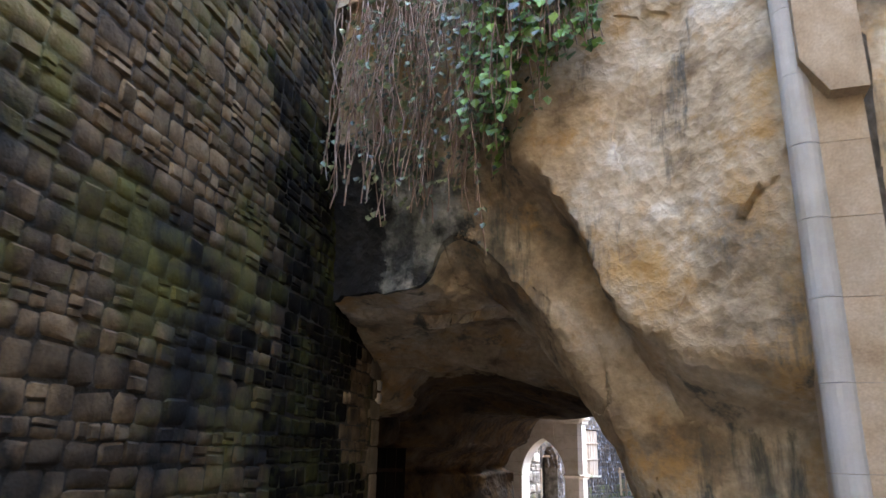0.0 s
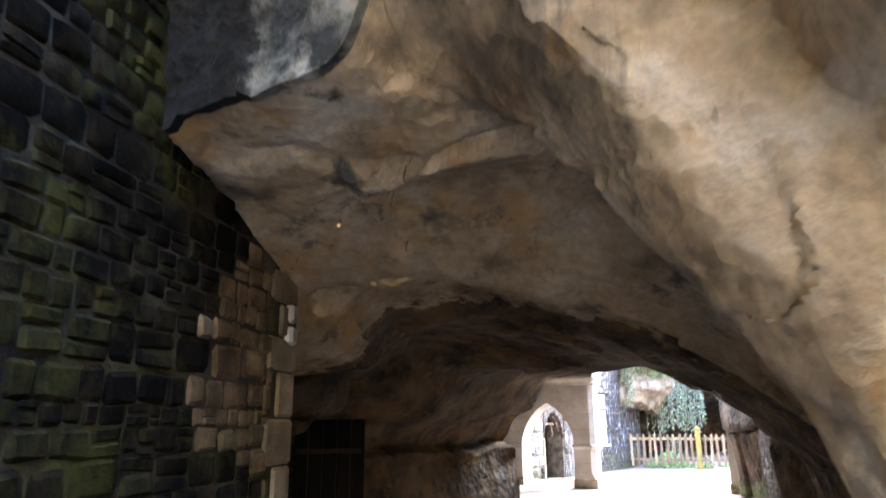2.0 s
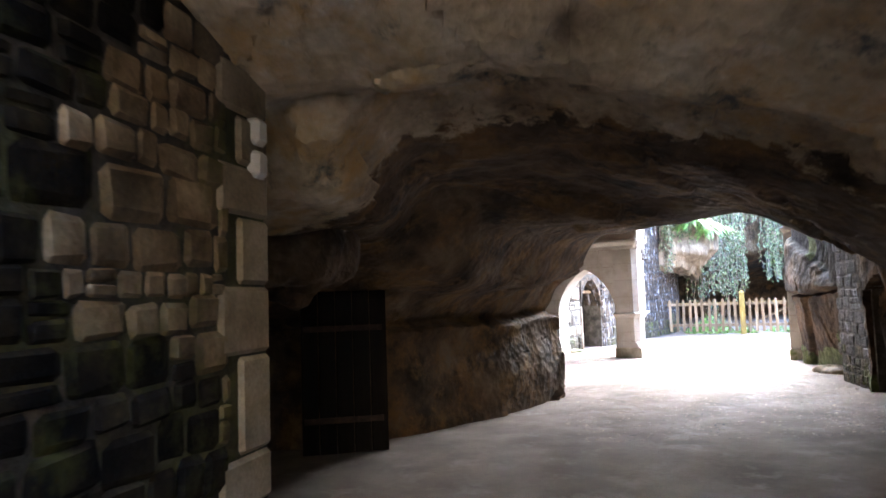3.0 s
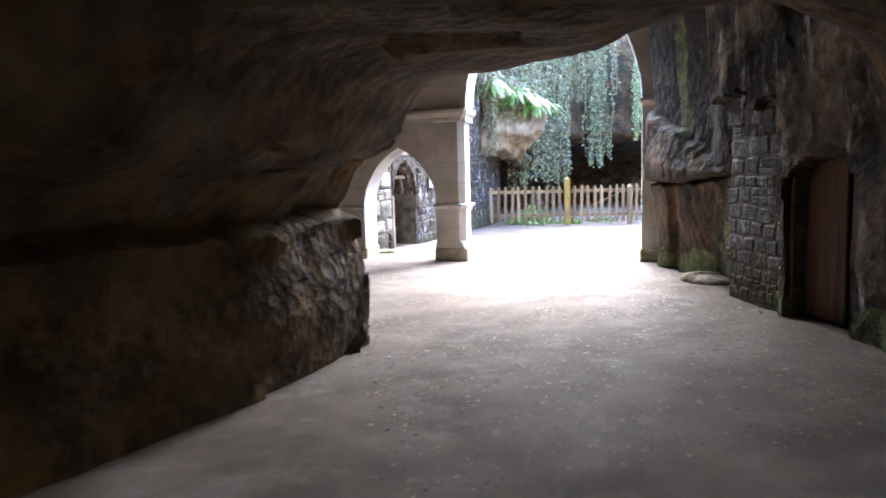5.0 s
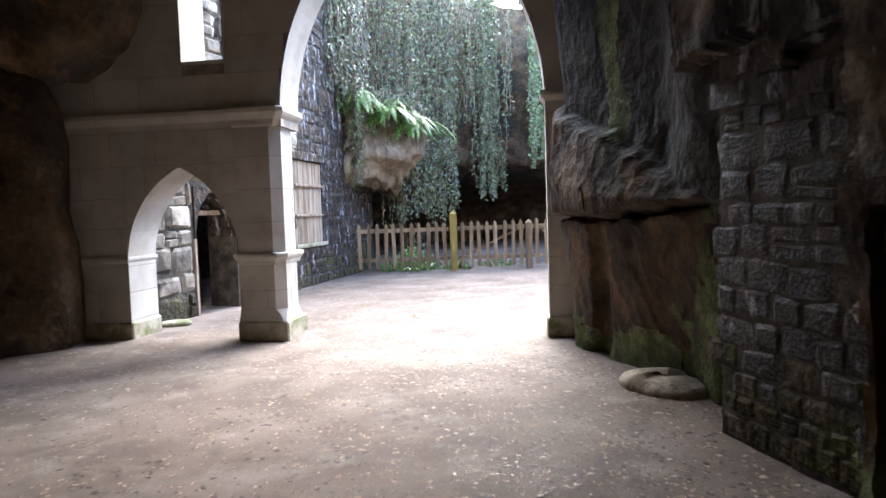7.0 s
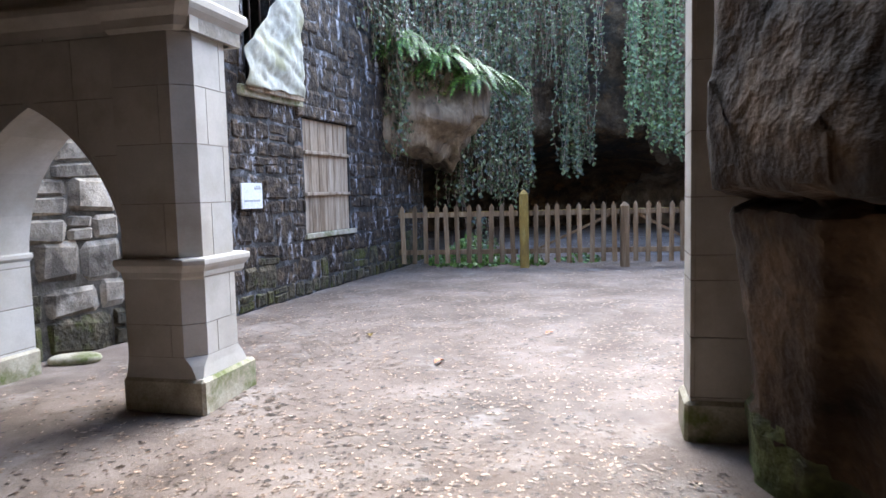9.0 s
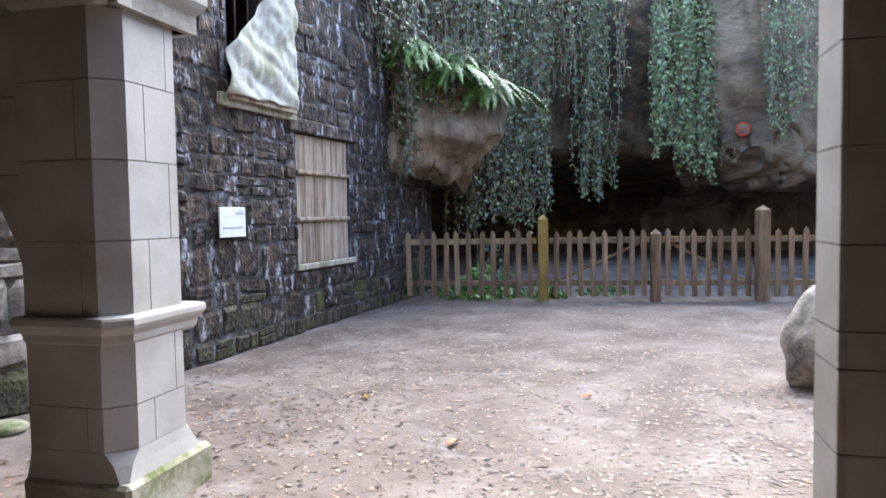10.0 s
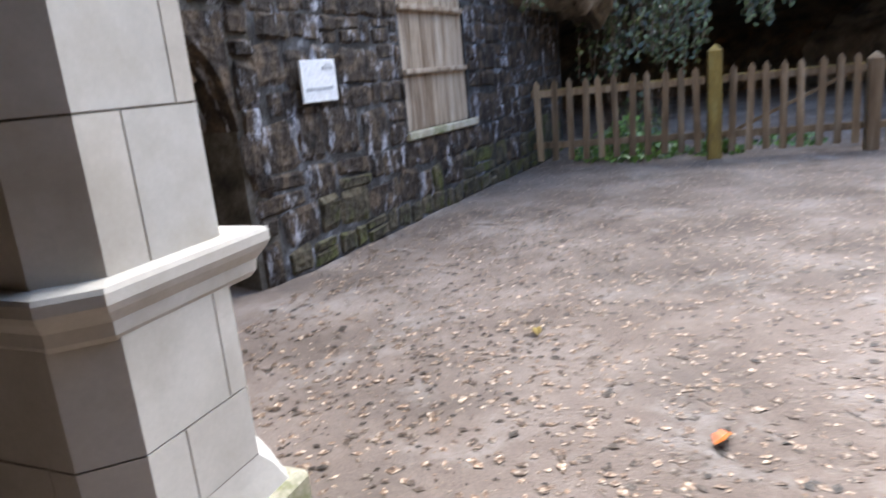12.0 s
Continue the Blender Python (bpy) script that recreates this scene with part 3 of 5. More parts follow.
def leaves_part(name, spots, size, material, parent, seed, label=""):
    rng = random.Random(seed)
    verts, faces = [], []
    for p, out in spots:
        b = len(verts)
        verts += leaf_verts(p, out, size * rng.uniform(0.6, 1.3), rng)
        faces += [(b, b + 1, b + 2), (b, b + 2, b + 3)]
    me = bpy.data.meshes.new(name)
    inv = parent.matrix_basis.inverted()
    me.from_pydata([inv @ v for v in verts], [], faces)
    me.materials.append(material)
    ob = new(name, me)
    ob.parent = parent
    ob["kind"] = "stuff"
    if label:
        ob["label"] = label
    return ob


def stem_tube(bm, points, r):
    """A thin three-sided tube through points."""
    last = None
    for p in points:
        now = [bm.verts.new(p + Vector((math.cos(a), math.sin(a), 0)) * r) for a in (0.5, 2.6, 4.7)]
        if last:
            for k in range(3):
                bm.faces.new((last[k], last[(k + 1) % 3], now[(k + 1) % 3], now[k]))
        last = now


def strand(rng, top, length, sway=0.06, step=0.25):
    p, pts = Vector(top), []
    dx, dy = 0.0, 0.0
    n = max(2, int(length / step))
    for k in range(n + 1):
        pts.append(Vector((p.x + dx, p.y + dy, p.z - length * k / n)))
        dx += rng.uniform(-sway, sway)
        dy += rng.uniform(-sway, sway) * 0.6
    return pts


def hanging_ivy(a, b, top, bottom, strands, out, seed, size=0.075, density=26, material=None, spread=0.12, label="hanging curtain of glossy green ivy on the cliff"):
    """A curtain of ivy strands between two places, each ending at its own height."""
    rng = random.Random(seed)
    a, b, out = Vector((*a, 0)), Vector((*b, 0)), Vector((*out, 0)).normalized()
    thing = empty("hanging_ivy", Matrix.Translation((*((a + b) / 2)[:2], top)))
    tagged(thing, label, "ivy", "hanging ivy")
    inv = thing.matrix_basis.inverted()
    bm = bmesh.new()
    spots = []
    for _ in range(strands):
        f = rng.random()
        base = a.lerp(b, f) + out * rng.uniform(-0.25, 0.25)
        end = bottom(f) + abs(rng.gauss(0, 0.45))
        t = top - rng.uniform(0, 0.3)
        pts = strand(rng, (base.x, base.y, t), max(0.3, t - end))
        stem_tube(bm, [inv @ p for p in pts], 0.008)
        for p, q in zip(pts, pts[1:]):
            for _ in range(int(density * (q - p).length)):
                c = p.lerp(q, rng.random())
                thin = 1.0 - 0.5 * (t - c.z) / max(0.3, t - end)
                spots.append((c + Vector((rng.gauss(0, 1), rng.gauss(0, 1), rng.gauss(0, 0.6))) * spread * 0.5 * thin, out))
    part("stem", bm, M_STEM, thing)["kind"] = "stuff"
    leaves_part("leaves", spots, size, material or M_LEAF, thing, seed + 1)
    return thing


def on_front(s, d):
    return tuple((FRONT_A + FRONT_E * s + FRONT_N * d)[:2])


FN = tuple(FRONT_N[:2])
hanging_ivy(on_front(1.95, 0.75), on_front(3.2, 1.05), 6.3, lambda f: 3.7 + 1.2 * f, 72, FN, 21, size=0.1, density=16, material=M_LEAF_BRIGHT, label="fresh green ivy hanging over the cave mouth")
hanging_ivy(on_front(1.7, 0.5), on_front(3.0, 1.05), 6.3, lambda f: 3.7 + 1.0 * f, 50, FN, 26, size=0.085, density=14, label="dark ivy mixed into the fresh green ivy")
hanging_ivy(on_front(0.7, 0.3), on_front(1.9, 0.5), 6.3, lambda f: 3.7, 46, FN, 22, size=0.08, density=11, spread=0.2, label="dark ivy trailing over the cave mouth")
hanging_ivy(on_front(0.0, 0.25), on_front(0.7, 0.3), 6.3, lambda f: 4.1, 16, FN, 23, size=0.07, density=10, spread=0.18, label="sparse ivy beside the rubble wall")
hanging_ivy(on_front(1.95, 0.62), on_front(2.0, 0.62), 4.6, lambda f: 2.45, 2, FN, 24, size=0.07, density=11, spread=0.06, label="thin ivy tendril dangling before the cave")
hanging_ivy(on_front(2.9, 1.1), on_front(3.6, 1.15), 6.4, lambda f: 4.7 + 0.3 * f, 14, FN, 25, size=0.07, density=10, spread=0.2, label="ivy fringe at the top of the rock")


def hanging_roots():
    rng = random.Random(31)
    for k in range(30):
        s = rng.choice((rng.uniform(0.35, 0.7), rng.uniform(0.85, 1.3), rng.uniform(1.1, 1.9)))
        x, y = on_front(s, rng.uniform(0.4, 0.75))
        root = empty("hanging_root", Matrix.Translation((x, y, 6.3)))
        tagged(root, "long dry rootlet hanging over the rock", "root", "hanging roots")
        bm = bmesh.new()
        stem_tube(bm, strand(rng, (0, 0, 0), rng.uniform(0.5, 2.7), 0.06, 0.2), rng.uniform(0.004, 0.013))
        part("root", bm, M_STEM, root)



hanging_roots()
hanging_ivy(on_front(0.8, 0.6), on_front(2.2, 0.7), 6.3, lambda f: 4.2, 13, tuple(FRONT_N[:2]), 36, density=15, label="thin ivy trails among the dry roots")


# ---- the assumed door in the dark cave recess ----
def build_cave_door():
    # Planks are coloured near black to stand for the shade of the recess.
    door = empty("recess_door", pose(-1.3, 12.3, 0, 0, 0, 12))
    tagged(door, "assumed plank door in a cave recess, near black for shade", "door")
    for k in range(5):
        part("plank", soft_box(k * 0.17, k * 0.17 + 0.163, 0, 0.04, 0.0, 1.6, 0.006), M_BLACK_WOOD, door)
    for z in (0.3, 1.2):
        part("strap", soft_box(0.02, 0.8, -0.012, 0, z, z + 0.06, 0.003), M_IRON, door)


build_cave_door()
rock = link_mesh("rock_lobe", blob((-1.3, 10.95, 1.85), (0.62, 0.5, 0.4), 0.8, 0.8, 50), M_CAVE_SHADE, smooth=True)
tagged(rock, "rounded brown rock lobe hanging from the cave wall", "rock", kind="structure")

# ---- the vestibule: rubble wall with a door, and the outcrop ----
m_d, len_d = wall_frame((6.33, 16.5), (5.8, 13.3))
wall_d = wall_body("wall_door_side", m_d, len_d, 0.6, 5.4, M_MORTAR, [(1.24, 2.22, -0.2, 1.6)])
tagged(wall_d, "damp blackened rubble wall with white streaks", "wall", kind="structure")


def door_arch(s):
    d = abs(s - 1.73)
    return 1.3 + 0.3 * math.sqrt(max(0, 1 - (d / 0.49) ** 2))


def build_side_door():
    door = empty("door", m_d @ Matrix.Translation((0, 0.14, 0)))
    tagged(door, "closed red-brown plank door with arched head", "door")
    for k in range(6):
        a, b = 1.25 + k * 0.16, 1.25 + k * 0.16 + 0.157
        bm = bmesh.new()
        slab(bm, [(a, 0.02), (b, 0.02), (b, door_arch(b)), ((a + b) / 2, door_arch((a + b) / 2)), (a, door_arch(a))], 0, 0.04)
        part("plank", bm, M_DOOR_DARK, door)
    part("post", soft_box(1.9, 1.94, -0.06, -0.02, 0.0, 1.5, 0.008), M_BLACK_WOOD, door, "dark upright bar")
    part("threshold", soft_box(1.24, 2.22, -0.05, 0.08, -0.04, 0.03, 0.01), M_BLACK_WOOD, door, "worn dark threshold")


build_side_door()


def rubble_patch(s, z):
    """Where the bricked-up rubble shows between the rock faces of the door wall."""
    return s < 1.06 + 0.12 * fbm((s, 4, z), 1.4) and z < 2.35 + 0.25 * fbm((s, 1, z), 1.3)


def build_door_rock():
    """The rough rock above and beside the door, hewn to an arch round it."""
    n, m = 110, 150
    bm = bmesh.new()
    rows = []
    for j in range(m + 1):
        z = -0.1 + 5.5 * j / m
        row = []
        for i in range(n + 1):
            s = -0.3 + (len_d + 0.5) * i / n
            p = m_d @ Vector((s, 0, z))
            lean = 0.1 + 0.06 * fbm((s, 2, z), 0.9) + 0.2 * smooth(z, 2.2, 4.5)
            if rubble_patch(s, z):
                lean = -0.09
            if 1.2 < s < 2.26 and z < door_arch(min(2.2, max(1.26, s))) + 0.02:
                lean = -0.3
            row.append(bm.verts.new(m_d @ Vector((s, -lean, z)) + rocky(p, 0.32)))
        rows.append(row)
    for j in range(m):
        for i in range(n):
            s, z = -0.3 + (len_d + 0.5) * (i + 0.5) / n, -0.1 + 5.5 * (j + 0.5) / m
            if (1.24 < s < 2.22 and z < door_arch(s)) or (rubble_patch(s, z) and rubble_patch(s + 0.04, z + 0.04) and rubble_patch(s + 0.04, z)):
                continue
            bm.faces.new((rows[j][i], rows[j][i + 1], rows[j + 1][i + 1], rows[j + 1][i]))
    ob = link_mesh("rock_face", bm, M_DRIP, smooth=True)
    ob.data.set_sharp_from_angle(angle=radians(50))
    ob.data.materials.append(M_MOSSY)
    ob.data.materials.append(M_WEDGE)
    inv = m_d.inverted()
    for f in ob.data.polygons:
        q = inv @ f.center
        if q.z < 0.25 + 0.3 * fbm(f.center, 1.6):
            f.material_index = 1
        elif abs(q.x - 1.73) < 0.62 and q.z < door_arch(min(2.2, max(1.26, q.x))) + 0.14:
            f.material_index = 2
    tagged(ob, "dark rough rock face with pale drips above the door", "rock", kind="structure")


build_door_rock()


def build_outcrop():
    """The rock between the door wall and the white pier: an overhanging wedge over a crack, set-back rock above."""
    ys = np.linspace(16.0, 19.62, 110)
    zs = np.linspace(-0.2, 5.5, 190)
    bm = bmesh.new()
    rows, sorts = [], []
    for z in zs:
        row = []
        for y in ys:
            w = 0.09 * fbm((0, y, z), 1.6)
            foot = float(np.interp(y, [16.0, 16.5, 17.3, 18.4, 19.2, 19.45, 19.62], [6.45, 6.5, 6.86, 7.0, 7.12, 7.3, 7.7]))
            over = float(np.interp(y, [16.0, 16.6, 17.5, 18.6, 19.3, 19.5, 19.62], [6.45, 6.46, 6.56, 6.64, 6.78, 6.95, 7.6]))
            split = 1.38 - 0.015 * (y - 17) + 0.03 * fbm((0, y, 3), 2.2)
            top = 1.5 + 0.36 * max(0.0, y - 17.0) + w
            low = 1 - smooth(z, split - 0.02, split + 0.02)
            wedge = (1 - low) * (1 - smooth(z, top, top + 0.1)) * smooth(y, 16.7, 17.1)
            x_low = foot + (over + 0.1 - foot) * min(1.0, max(0.0, z) / 1.4) ** 1.3 + 0.12 * smooth(math.sin(y * 3.1 + z * 0.8), 0.82, 1.0)
            x_up = over + 0.26 * smooth(y, 16.8, 17.6) - 0.1 * max(0.0, z - 2.0)
            x_wedge = over + 0.1 * abs((z - split) / max(0.1, top - split) - 0.35)
            x = x_low * low + (1 - low) * (x_wedge * wedge + x_up * (1 - wedge))
            x += 0.17 * math.exp(-((z - split) / 0.03) ** 2) * smooth(y, 16.6, 17.0)
            p = Vector((x, y, z))
            row.append(bm.verts.new(p + rocky(p, 0.36)))
            sorts.append((low, wedge))
        rows.append(row)
    for a, b in zip(rows, rows[1:]):
        for k in range(len(a) - 1):
            bm.faces.new((a[k], a[k + 1], b[k + 1], b[k])[::-1])
    ob = link_mesh("rock_outcrop", bm, M_UPPER, smooth=True)
    ob.data.set_sharp_from_angle(angle=radians(45))
    ob.data.materials.append(M_WEDGE)
    ob.data.materials.append(M_MOSSY)
    for f in ob.data.polygons:
        low, wedge = sorts[f.vertices[0]]
        c = f.center
        if low > 0.5:
            mossy = c.z < 0.3 + 0.3 * fbm(c, 1.5) or (c.y < 17.45 + 0.5 * fbm(c, 1.1) and fbm(c, 2.2) > -0.3)
            f.material_index = 2 if mossy else 1
        elif wedge > 0.4:
            f.material_index = 1
        elif 18.1 < c.y + 0.12 * fbm(c, 2.0) < 18.4 and c.z < 4.4:
            f.material_index = 2
    tagged(ob, "dark brown rock outcrop with a wedge over a mossy foot", "rock", kind="structure")
    stone = link_mesh("flat_stone", blob((6.72, 17.45, 0.05), (0.3, 0.42, 0.1), 0.8, 0.3), M_CLIFF, smooth=True)
    tagged(stone, "low pale stone at the foot of the outcrop", "stone")


build_outcrop()
# Both rocks by the arcade end use the shade-darkened rock colour.
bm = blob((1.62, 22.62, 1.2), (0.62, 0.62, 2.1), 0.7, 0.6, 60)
rock = link_mesh("rock_foot", bm, M_CAVE_SHADE, smooth=True)
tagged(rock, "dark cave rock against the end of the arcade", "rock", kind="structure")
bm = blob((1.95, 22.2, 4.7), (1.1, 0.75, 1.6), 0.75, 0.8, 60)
rock = link_mesh("rock_overhang", bm, M_CAVE_SHADE, smooth=True)
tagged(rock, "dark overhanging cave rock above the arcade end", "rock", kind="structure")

# ---- the white arcade ----
ARC = Matrix(((0.866, 0.5, 0, 4.5), (-0.5, 0.866, 0, 21.38), (0, 0, 1, 0), (0, 0, 0, 1)))
THICK = 0.62


def big_arch(u):
    d = abs(u - 1.55) + 1.28
    return 2.65 + math.sqrt(max(0, 2.80 ** 2 - d * d)) if abs(u - 1.55) < 1.52 else -1


def small_arch(u):
    d = abs(u + 1.25) + 0.53
    return 0.95 + math.sqrt(max(0, 1.24 ** 2 - d * d)) if abs(u + 1.25) < 0.71 else -1


EDGES_U = [-1.96, -0.54, 0.03, 3.07, -1.15, -0.63, 1.55, -1.25]


def arch_over(u, z):
    return max(big_arch(u), small_arch(u) if z < 2.4 else -1)


def course(parent, u0, u1, z0, z1, y0, y1, gap=0.006):
    """One ashlar block, cut to the arches; returns nothing where it falls in an opening."""
    us = sorted({u0 + gap / 2, u1 - gap / 2, *np.linspace(u0 + gap / 2, u1 - gap / 2, 9), *(e + d for e in EDGES_U[:4] + EDGES_U[6:] for d in (-0.0005, 0.0005) if u0 < e < u1)})
    run = []
    for u in us + [None]:
        low = max(z0 + gap / 2, arch_over(u, z0)) if u is not None else 99
        if low < z1 - 0.012:
            run.append((u, low))
        else:
            if len(run) > 1 and run[-1][0] - run[0][0] > 0.02:
                bm = bmesh.new()
                slab(bm, run + [(q, z1 - gap / 2) for q, _ in run[::-1]], y0, y1)
                part("block", bm, M_LIME, parent)
            run = []


def build_arcade():
    bm = bmesh.new()
    us = sorted({*np.linspace(-3.4, 5.0, 169), *(e + d for e in EDGES_U for d in (-0.0005, 0.0005))})
    for a, b in zip(us, us[1:]):
        c = (a + b) / 2
        if b - a < 0.002:
            continue
        if -0.54 < c < 0.03:
            spans = [(2.5, 7)]
        elif -1.15 < c < -0.63:
            spans = [(max(small_arch(a), small_arch(b)) + 0.02, 3.29), (4.91, 7)]
        elif big_arch(c) > 0 or small_arch(c) > 0:
            spans = [(max(big_arch(a), small_arch(a), big_arch(b), small_arch(b)) + 0.02, 7)]
        else:
            spans = [(-0.1, 7)]
        for z0, z1 in spans:
            box(bm, a, b, 0.012, 0.3 if c > 3.07 else THICK, z0, z1)
    wall = link_mesh("wall_arcade", bm, M_JOINT)
    wall.matrix_basis = ARC
    tagged(wall, "white limestone ashlar arcade with pointed arches", "wall", kind="structure")
    rng = random.Random(5)
    zs = [0.0, 0.24, 0.58, 0.9, 1.04, 1.36, 1.72, 2.1, 2.5] + [2.72 + 0.42 * k for k in range(11)]
    for k, (z0, z1) in enumerate(zip(zs, zs[1:])):
        u = -3.3 + (0.35 if k % 2 else 0.0)
        while u < 4.9:
            w = rng.uniform(0.55, 0.85)
            u1 = min(u + w, 4.9)
            if not (3.29 - 0.02 < z0 + 0.2 < 4.9 and u < -0.63 and u1 > -1.15) and not (z1 < 2.55 and u1 > -0.54 and u < 0.03):
                course(wall, u, u1, z0, z1, 0.0, 0.1)
            elif z1 < 2.55:
                if u < -0.57:
                    course(wall, u, -0.54, z0, z1, 0.0, 0.1)
                if u1 > 0.06:
                    course(wall, 0.03, u1, z0, z1, 0.0, 0.1)
            else:
                if u < -1.18:
                    course(wall, u, -1.15, z0, z1, 0.0, 0.1)
                if u1 > -0.6:
                    course(wall, -0.63, u1, z0, z1, 0.0, 0.1)
            u = u1
    # soffits of the arches and jambs
    for name, f, u0, u1, spring, low in (("arch_soffit", big_arch, 0.031, 3.069, 2.65, 2.65), ("arch_soffit", small_arch, -1.959, -0.541, 0.95, 0.95)):
        ends = [u0 + (u1 - u0) * 0.5 * (1 - math.cos(math.pi * t)) for t in np.linspace(0, 1, 49)]
        for group in range(0, 48, 6):
            bm = bmesh.new()
            for a, b in zip(ends[group:group + 6], ends[group + 1:group + 7]):
                za, zb = f(a), f(b)
                slab(bm, [(a, za), (b, zb), (b, zb + 0.05), (a, za + 0.05)], -0.003, 0.3 if group > 24 and f is big_arch else THICK + 0.003)
            part("voussoir", bm, M_LIME, wall)
    for u in (-1.985, 3.07):
        for z0, z1 in zip(zs, zs[1:9]):
            part("block", soft_box(u, u + 0.026, -0.004, (THICK if u < 0 else 0.3) + 0.004, z0 + 0.003, z1 - 0.003, 0.003), M_LIME, wall)
    # window reveal
    for u0, u1, z0, z1 in ((-1.17, -1.148, 3.28, 4.9), (-0.632, -0.61, 3.28, 4.9), (-1.17, -0.61, 3.262, 3.302)):
        part("window_reveal", soft_box(u0, u1, -0.012, THICK + 0.005, z0, z1, 0.003), M_LIME, wall)
    # plinths
    for u0, u1 in ((-2.6, -1.93), (3.04, 3.6)):
        bm = soft_box(u0, u1, -0.03, (THICK if u0 < 0 else 0.3) + 0.03, -0.06, 0.22, 0.02)
        part("plinth", bm, M_PLINTH, wall, "greenish limestone plinth")
    return wall


ARCADE = build_arcade()


def moulding(parent, u0, u1, v0, v1, z, h, reach, label="", chamfer=0.0):
    """A moulded band round a rectangle in plan: fillet, roll and hollow."""
    profile = [(0.0, 0.0), (0.25, 0.12), (0.35, 0.35), (0.8, 0.55), (1.0, 0.68), (1.0, 0.86), (0.9, 0.94), (0.0, 1.0)]
    bm = bmesh.new()
    rows = []
    for r, k in profile:
        e = r * reach
        rows.append([bm.verts.new((x, y, z + k * h)) for x, y in ((u0 - e, v0 - e), (u1 + e - chamfer, v0 - e), (u1 + e, v0 - e + chamfer), (u1 + e, v1 + e), (u0 - e, v1 + e))])
    for a, b in zip(rows, rows[1:]):
        for k in range(5):
            bm.faces.new((a[k], a[(k + 1) % 5], b[(k + 1) % 5], b[k]))
    bm.faces.new(rows[0][::-1])
    bm.faces.new(rows[-1])
    return part("moulding", bm, M_LIME, parent, label)


def build_pillar():
    """The free pillar between the two arches, with chamfered corner, stopped above the plinth."""
    pillar = empty("pillar", ARC @ Matrix.Translation((-0.012, -0.03, 0)))
    tagged(pillar, "white limestone pillar with chamfered corner and mossy plinth", "pillar")

    def plan(e, c):
        return [(-0.54 - e, 0.0 - e), (0.0 + e - c, 0.0 - e), (0.0 + e, 0.0 - e + c), (0.0 + e, 0.6 + e - c), (0.0 + e - c, 0.6 + e), (-0.54 - e, 0.6 + e)]

    def cut(poly, axis, at, keep_low):
        out = []
        for p, q in zip(poly, poly[1:] + poly[:1]):
            ip, iq = (p[axis] <= at) == keep_low, (q[axis] <= at) == keep_low
            if ip:
                out.append(p)
            if ip != iq:
                f = (at - p[axis]) / (q[axis] - p[axis])
                out.append(tuple(p[i] + f * (q[i] - p[i]) for i in (0, 1)))
        return out

    bm = soft_box(-0.575, 0.05, -0.035, 0.66, -0.06, 0.22, 0.02)
    part("plinth", bm, M_PLINTH, pillar, "greenish limestone plinth")
    bm = bmesh.new()
    lo = plan(0.015, 0.03)
    hi = plan(0.0, 0.11)
    a = [bm.verts.new((x, y, 0.22)) for x, y in lo]
    b = [bm.verts.new((x, y, 0.3)) for x, y in plan(0.004, 0.06)]
    c = [bm.verts.new((x, y, 0.36)) for x, y in hi]
    for r, s in ((a, b), (b, c)):
        for k in range(6):
            bm.faces.new((r[k], r[(k + 1) % 6], s[(k + 1) % 6], s[k]))
    part("stop", bm, M_LIME, pillar)
    core = bmesh.new()
    prism(core, plan(-0.006, 0.11), 0.2, 2.6)
    part("core", core, M_JOINT, pillar)
    joints = [(0.36, 0.58), (0.58, 0.9), (1.02, 1.39), (1.39, 1.78), (1.78, 2.16), (2.16, 2.52)]
    rng = random.Random(6)
    for k, (z0, z1) in enumerate(joints):
        base = plan(0.0, 0.11)
        v = 0.3 + (0.12 if k % 2 else -0.06)
        u = -0.3 if k % 2 else -0.2
        pieces = [cut(cut(base, 1, v - 0.003, True), 0, u - 0.003, True), cut(cut(base, 1, v - 0.003, True), 0, u + 0.003, False), cut(base, 1, v + 0.003, False)] if k % 2 == 0 else [cut(base, 1, v - 0.003, True), cut(base, 1, v + 0.003, False)]
        for piece in pieces:
            bm = bmesh.new()
            prism(bm, piece, z0 + 0.003, z1 - 0.003)
            part("block", bm, M_LIME, pillar)
    moulding(pillar, -0.535, -0.005, 0.005, 0.595, 0.88, 0.15, 0.05, "moulded limestone band", 0.1)
    moulding(pillar, -0.535, 0.0, 0.0, 0.6, 2.5, 0.24, 0.09, "moulded limestone cornice", 0.06)


build_pillar()
moulding(ARCADE, -3.3, -0.6, 0.02, 0.1, 2.5, 0.24, 0.08, "moulded limestone string course", 0.004)
moulding(ARCADE, -2.6, -1.99, 0.02, 0.6, 0.88, 0.14, 0.045, "", 0.004)
moulding(ARCADE, 3.1, 3.5, 0.02, 0.28, 2.56, 0.2, 0.08, "", 0.004)

# ---- the inner court: walls ----
m_b, len_b = wall_frame((2.85, 23.17), (4.5, 24.93))
m_c, len_c = wall_frame((4.5, 24.93), (7.62, 29.38))
DOOR_S = (1.18, 2.18)
WINDOW_S, WINDOW_Z = (0.72, 1.9), (2.8, 4.4)
HATCH_S, HATCH_Z = (2.04, 3.46), (0.88, 2.54)
wall_b = wall_body("wall_court_south", m_b, len_b, 0.55, 7.0, M_MORTAR, [(*DOOR_S, -0.2, 1.85)])
tagged(wall_b, "blackened rubble wall with pale upper stones", "wall", kind="structure")
wall_c = wall_body("wall_court_west", m_c, len_c + 1.5, 0.55, 7.0, M_CRUST, [(*WINDOW_S, *WINDOW_Z), (*HATCH_S, *HATCH_Z)])
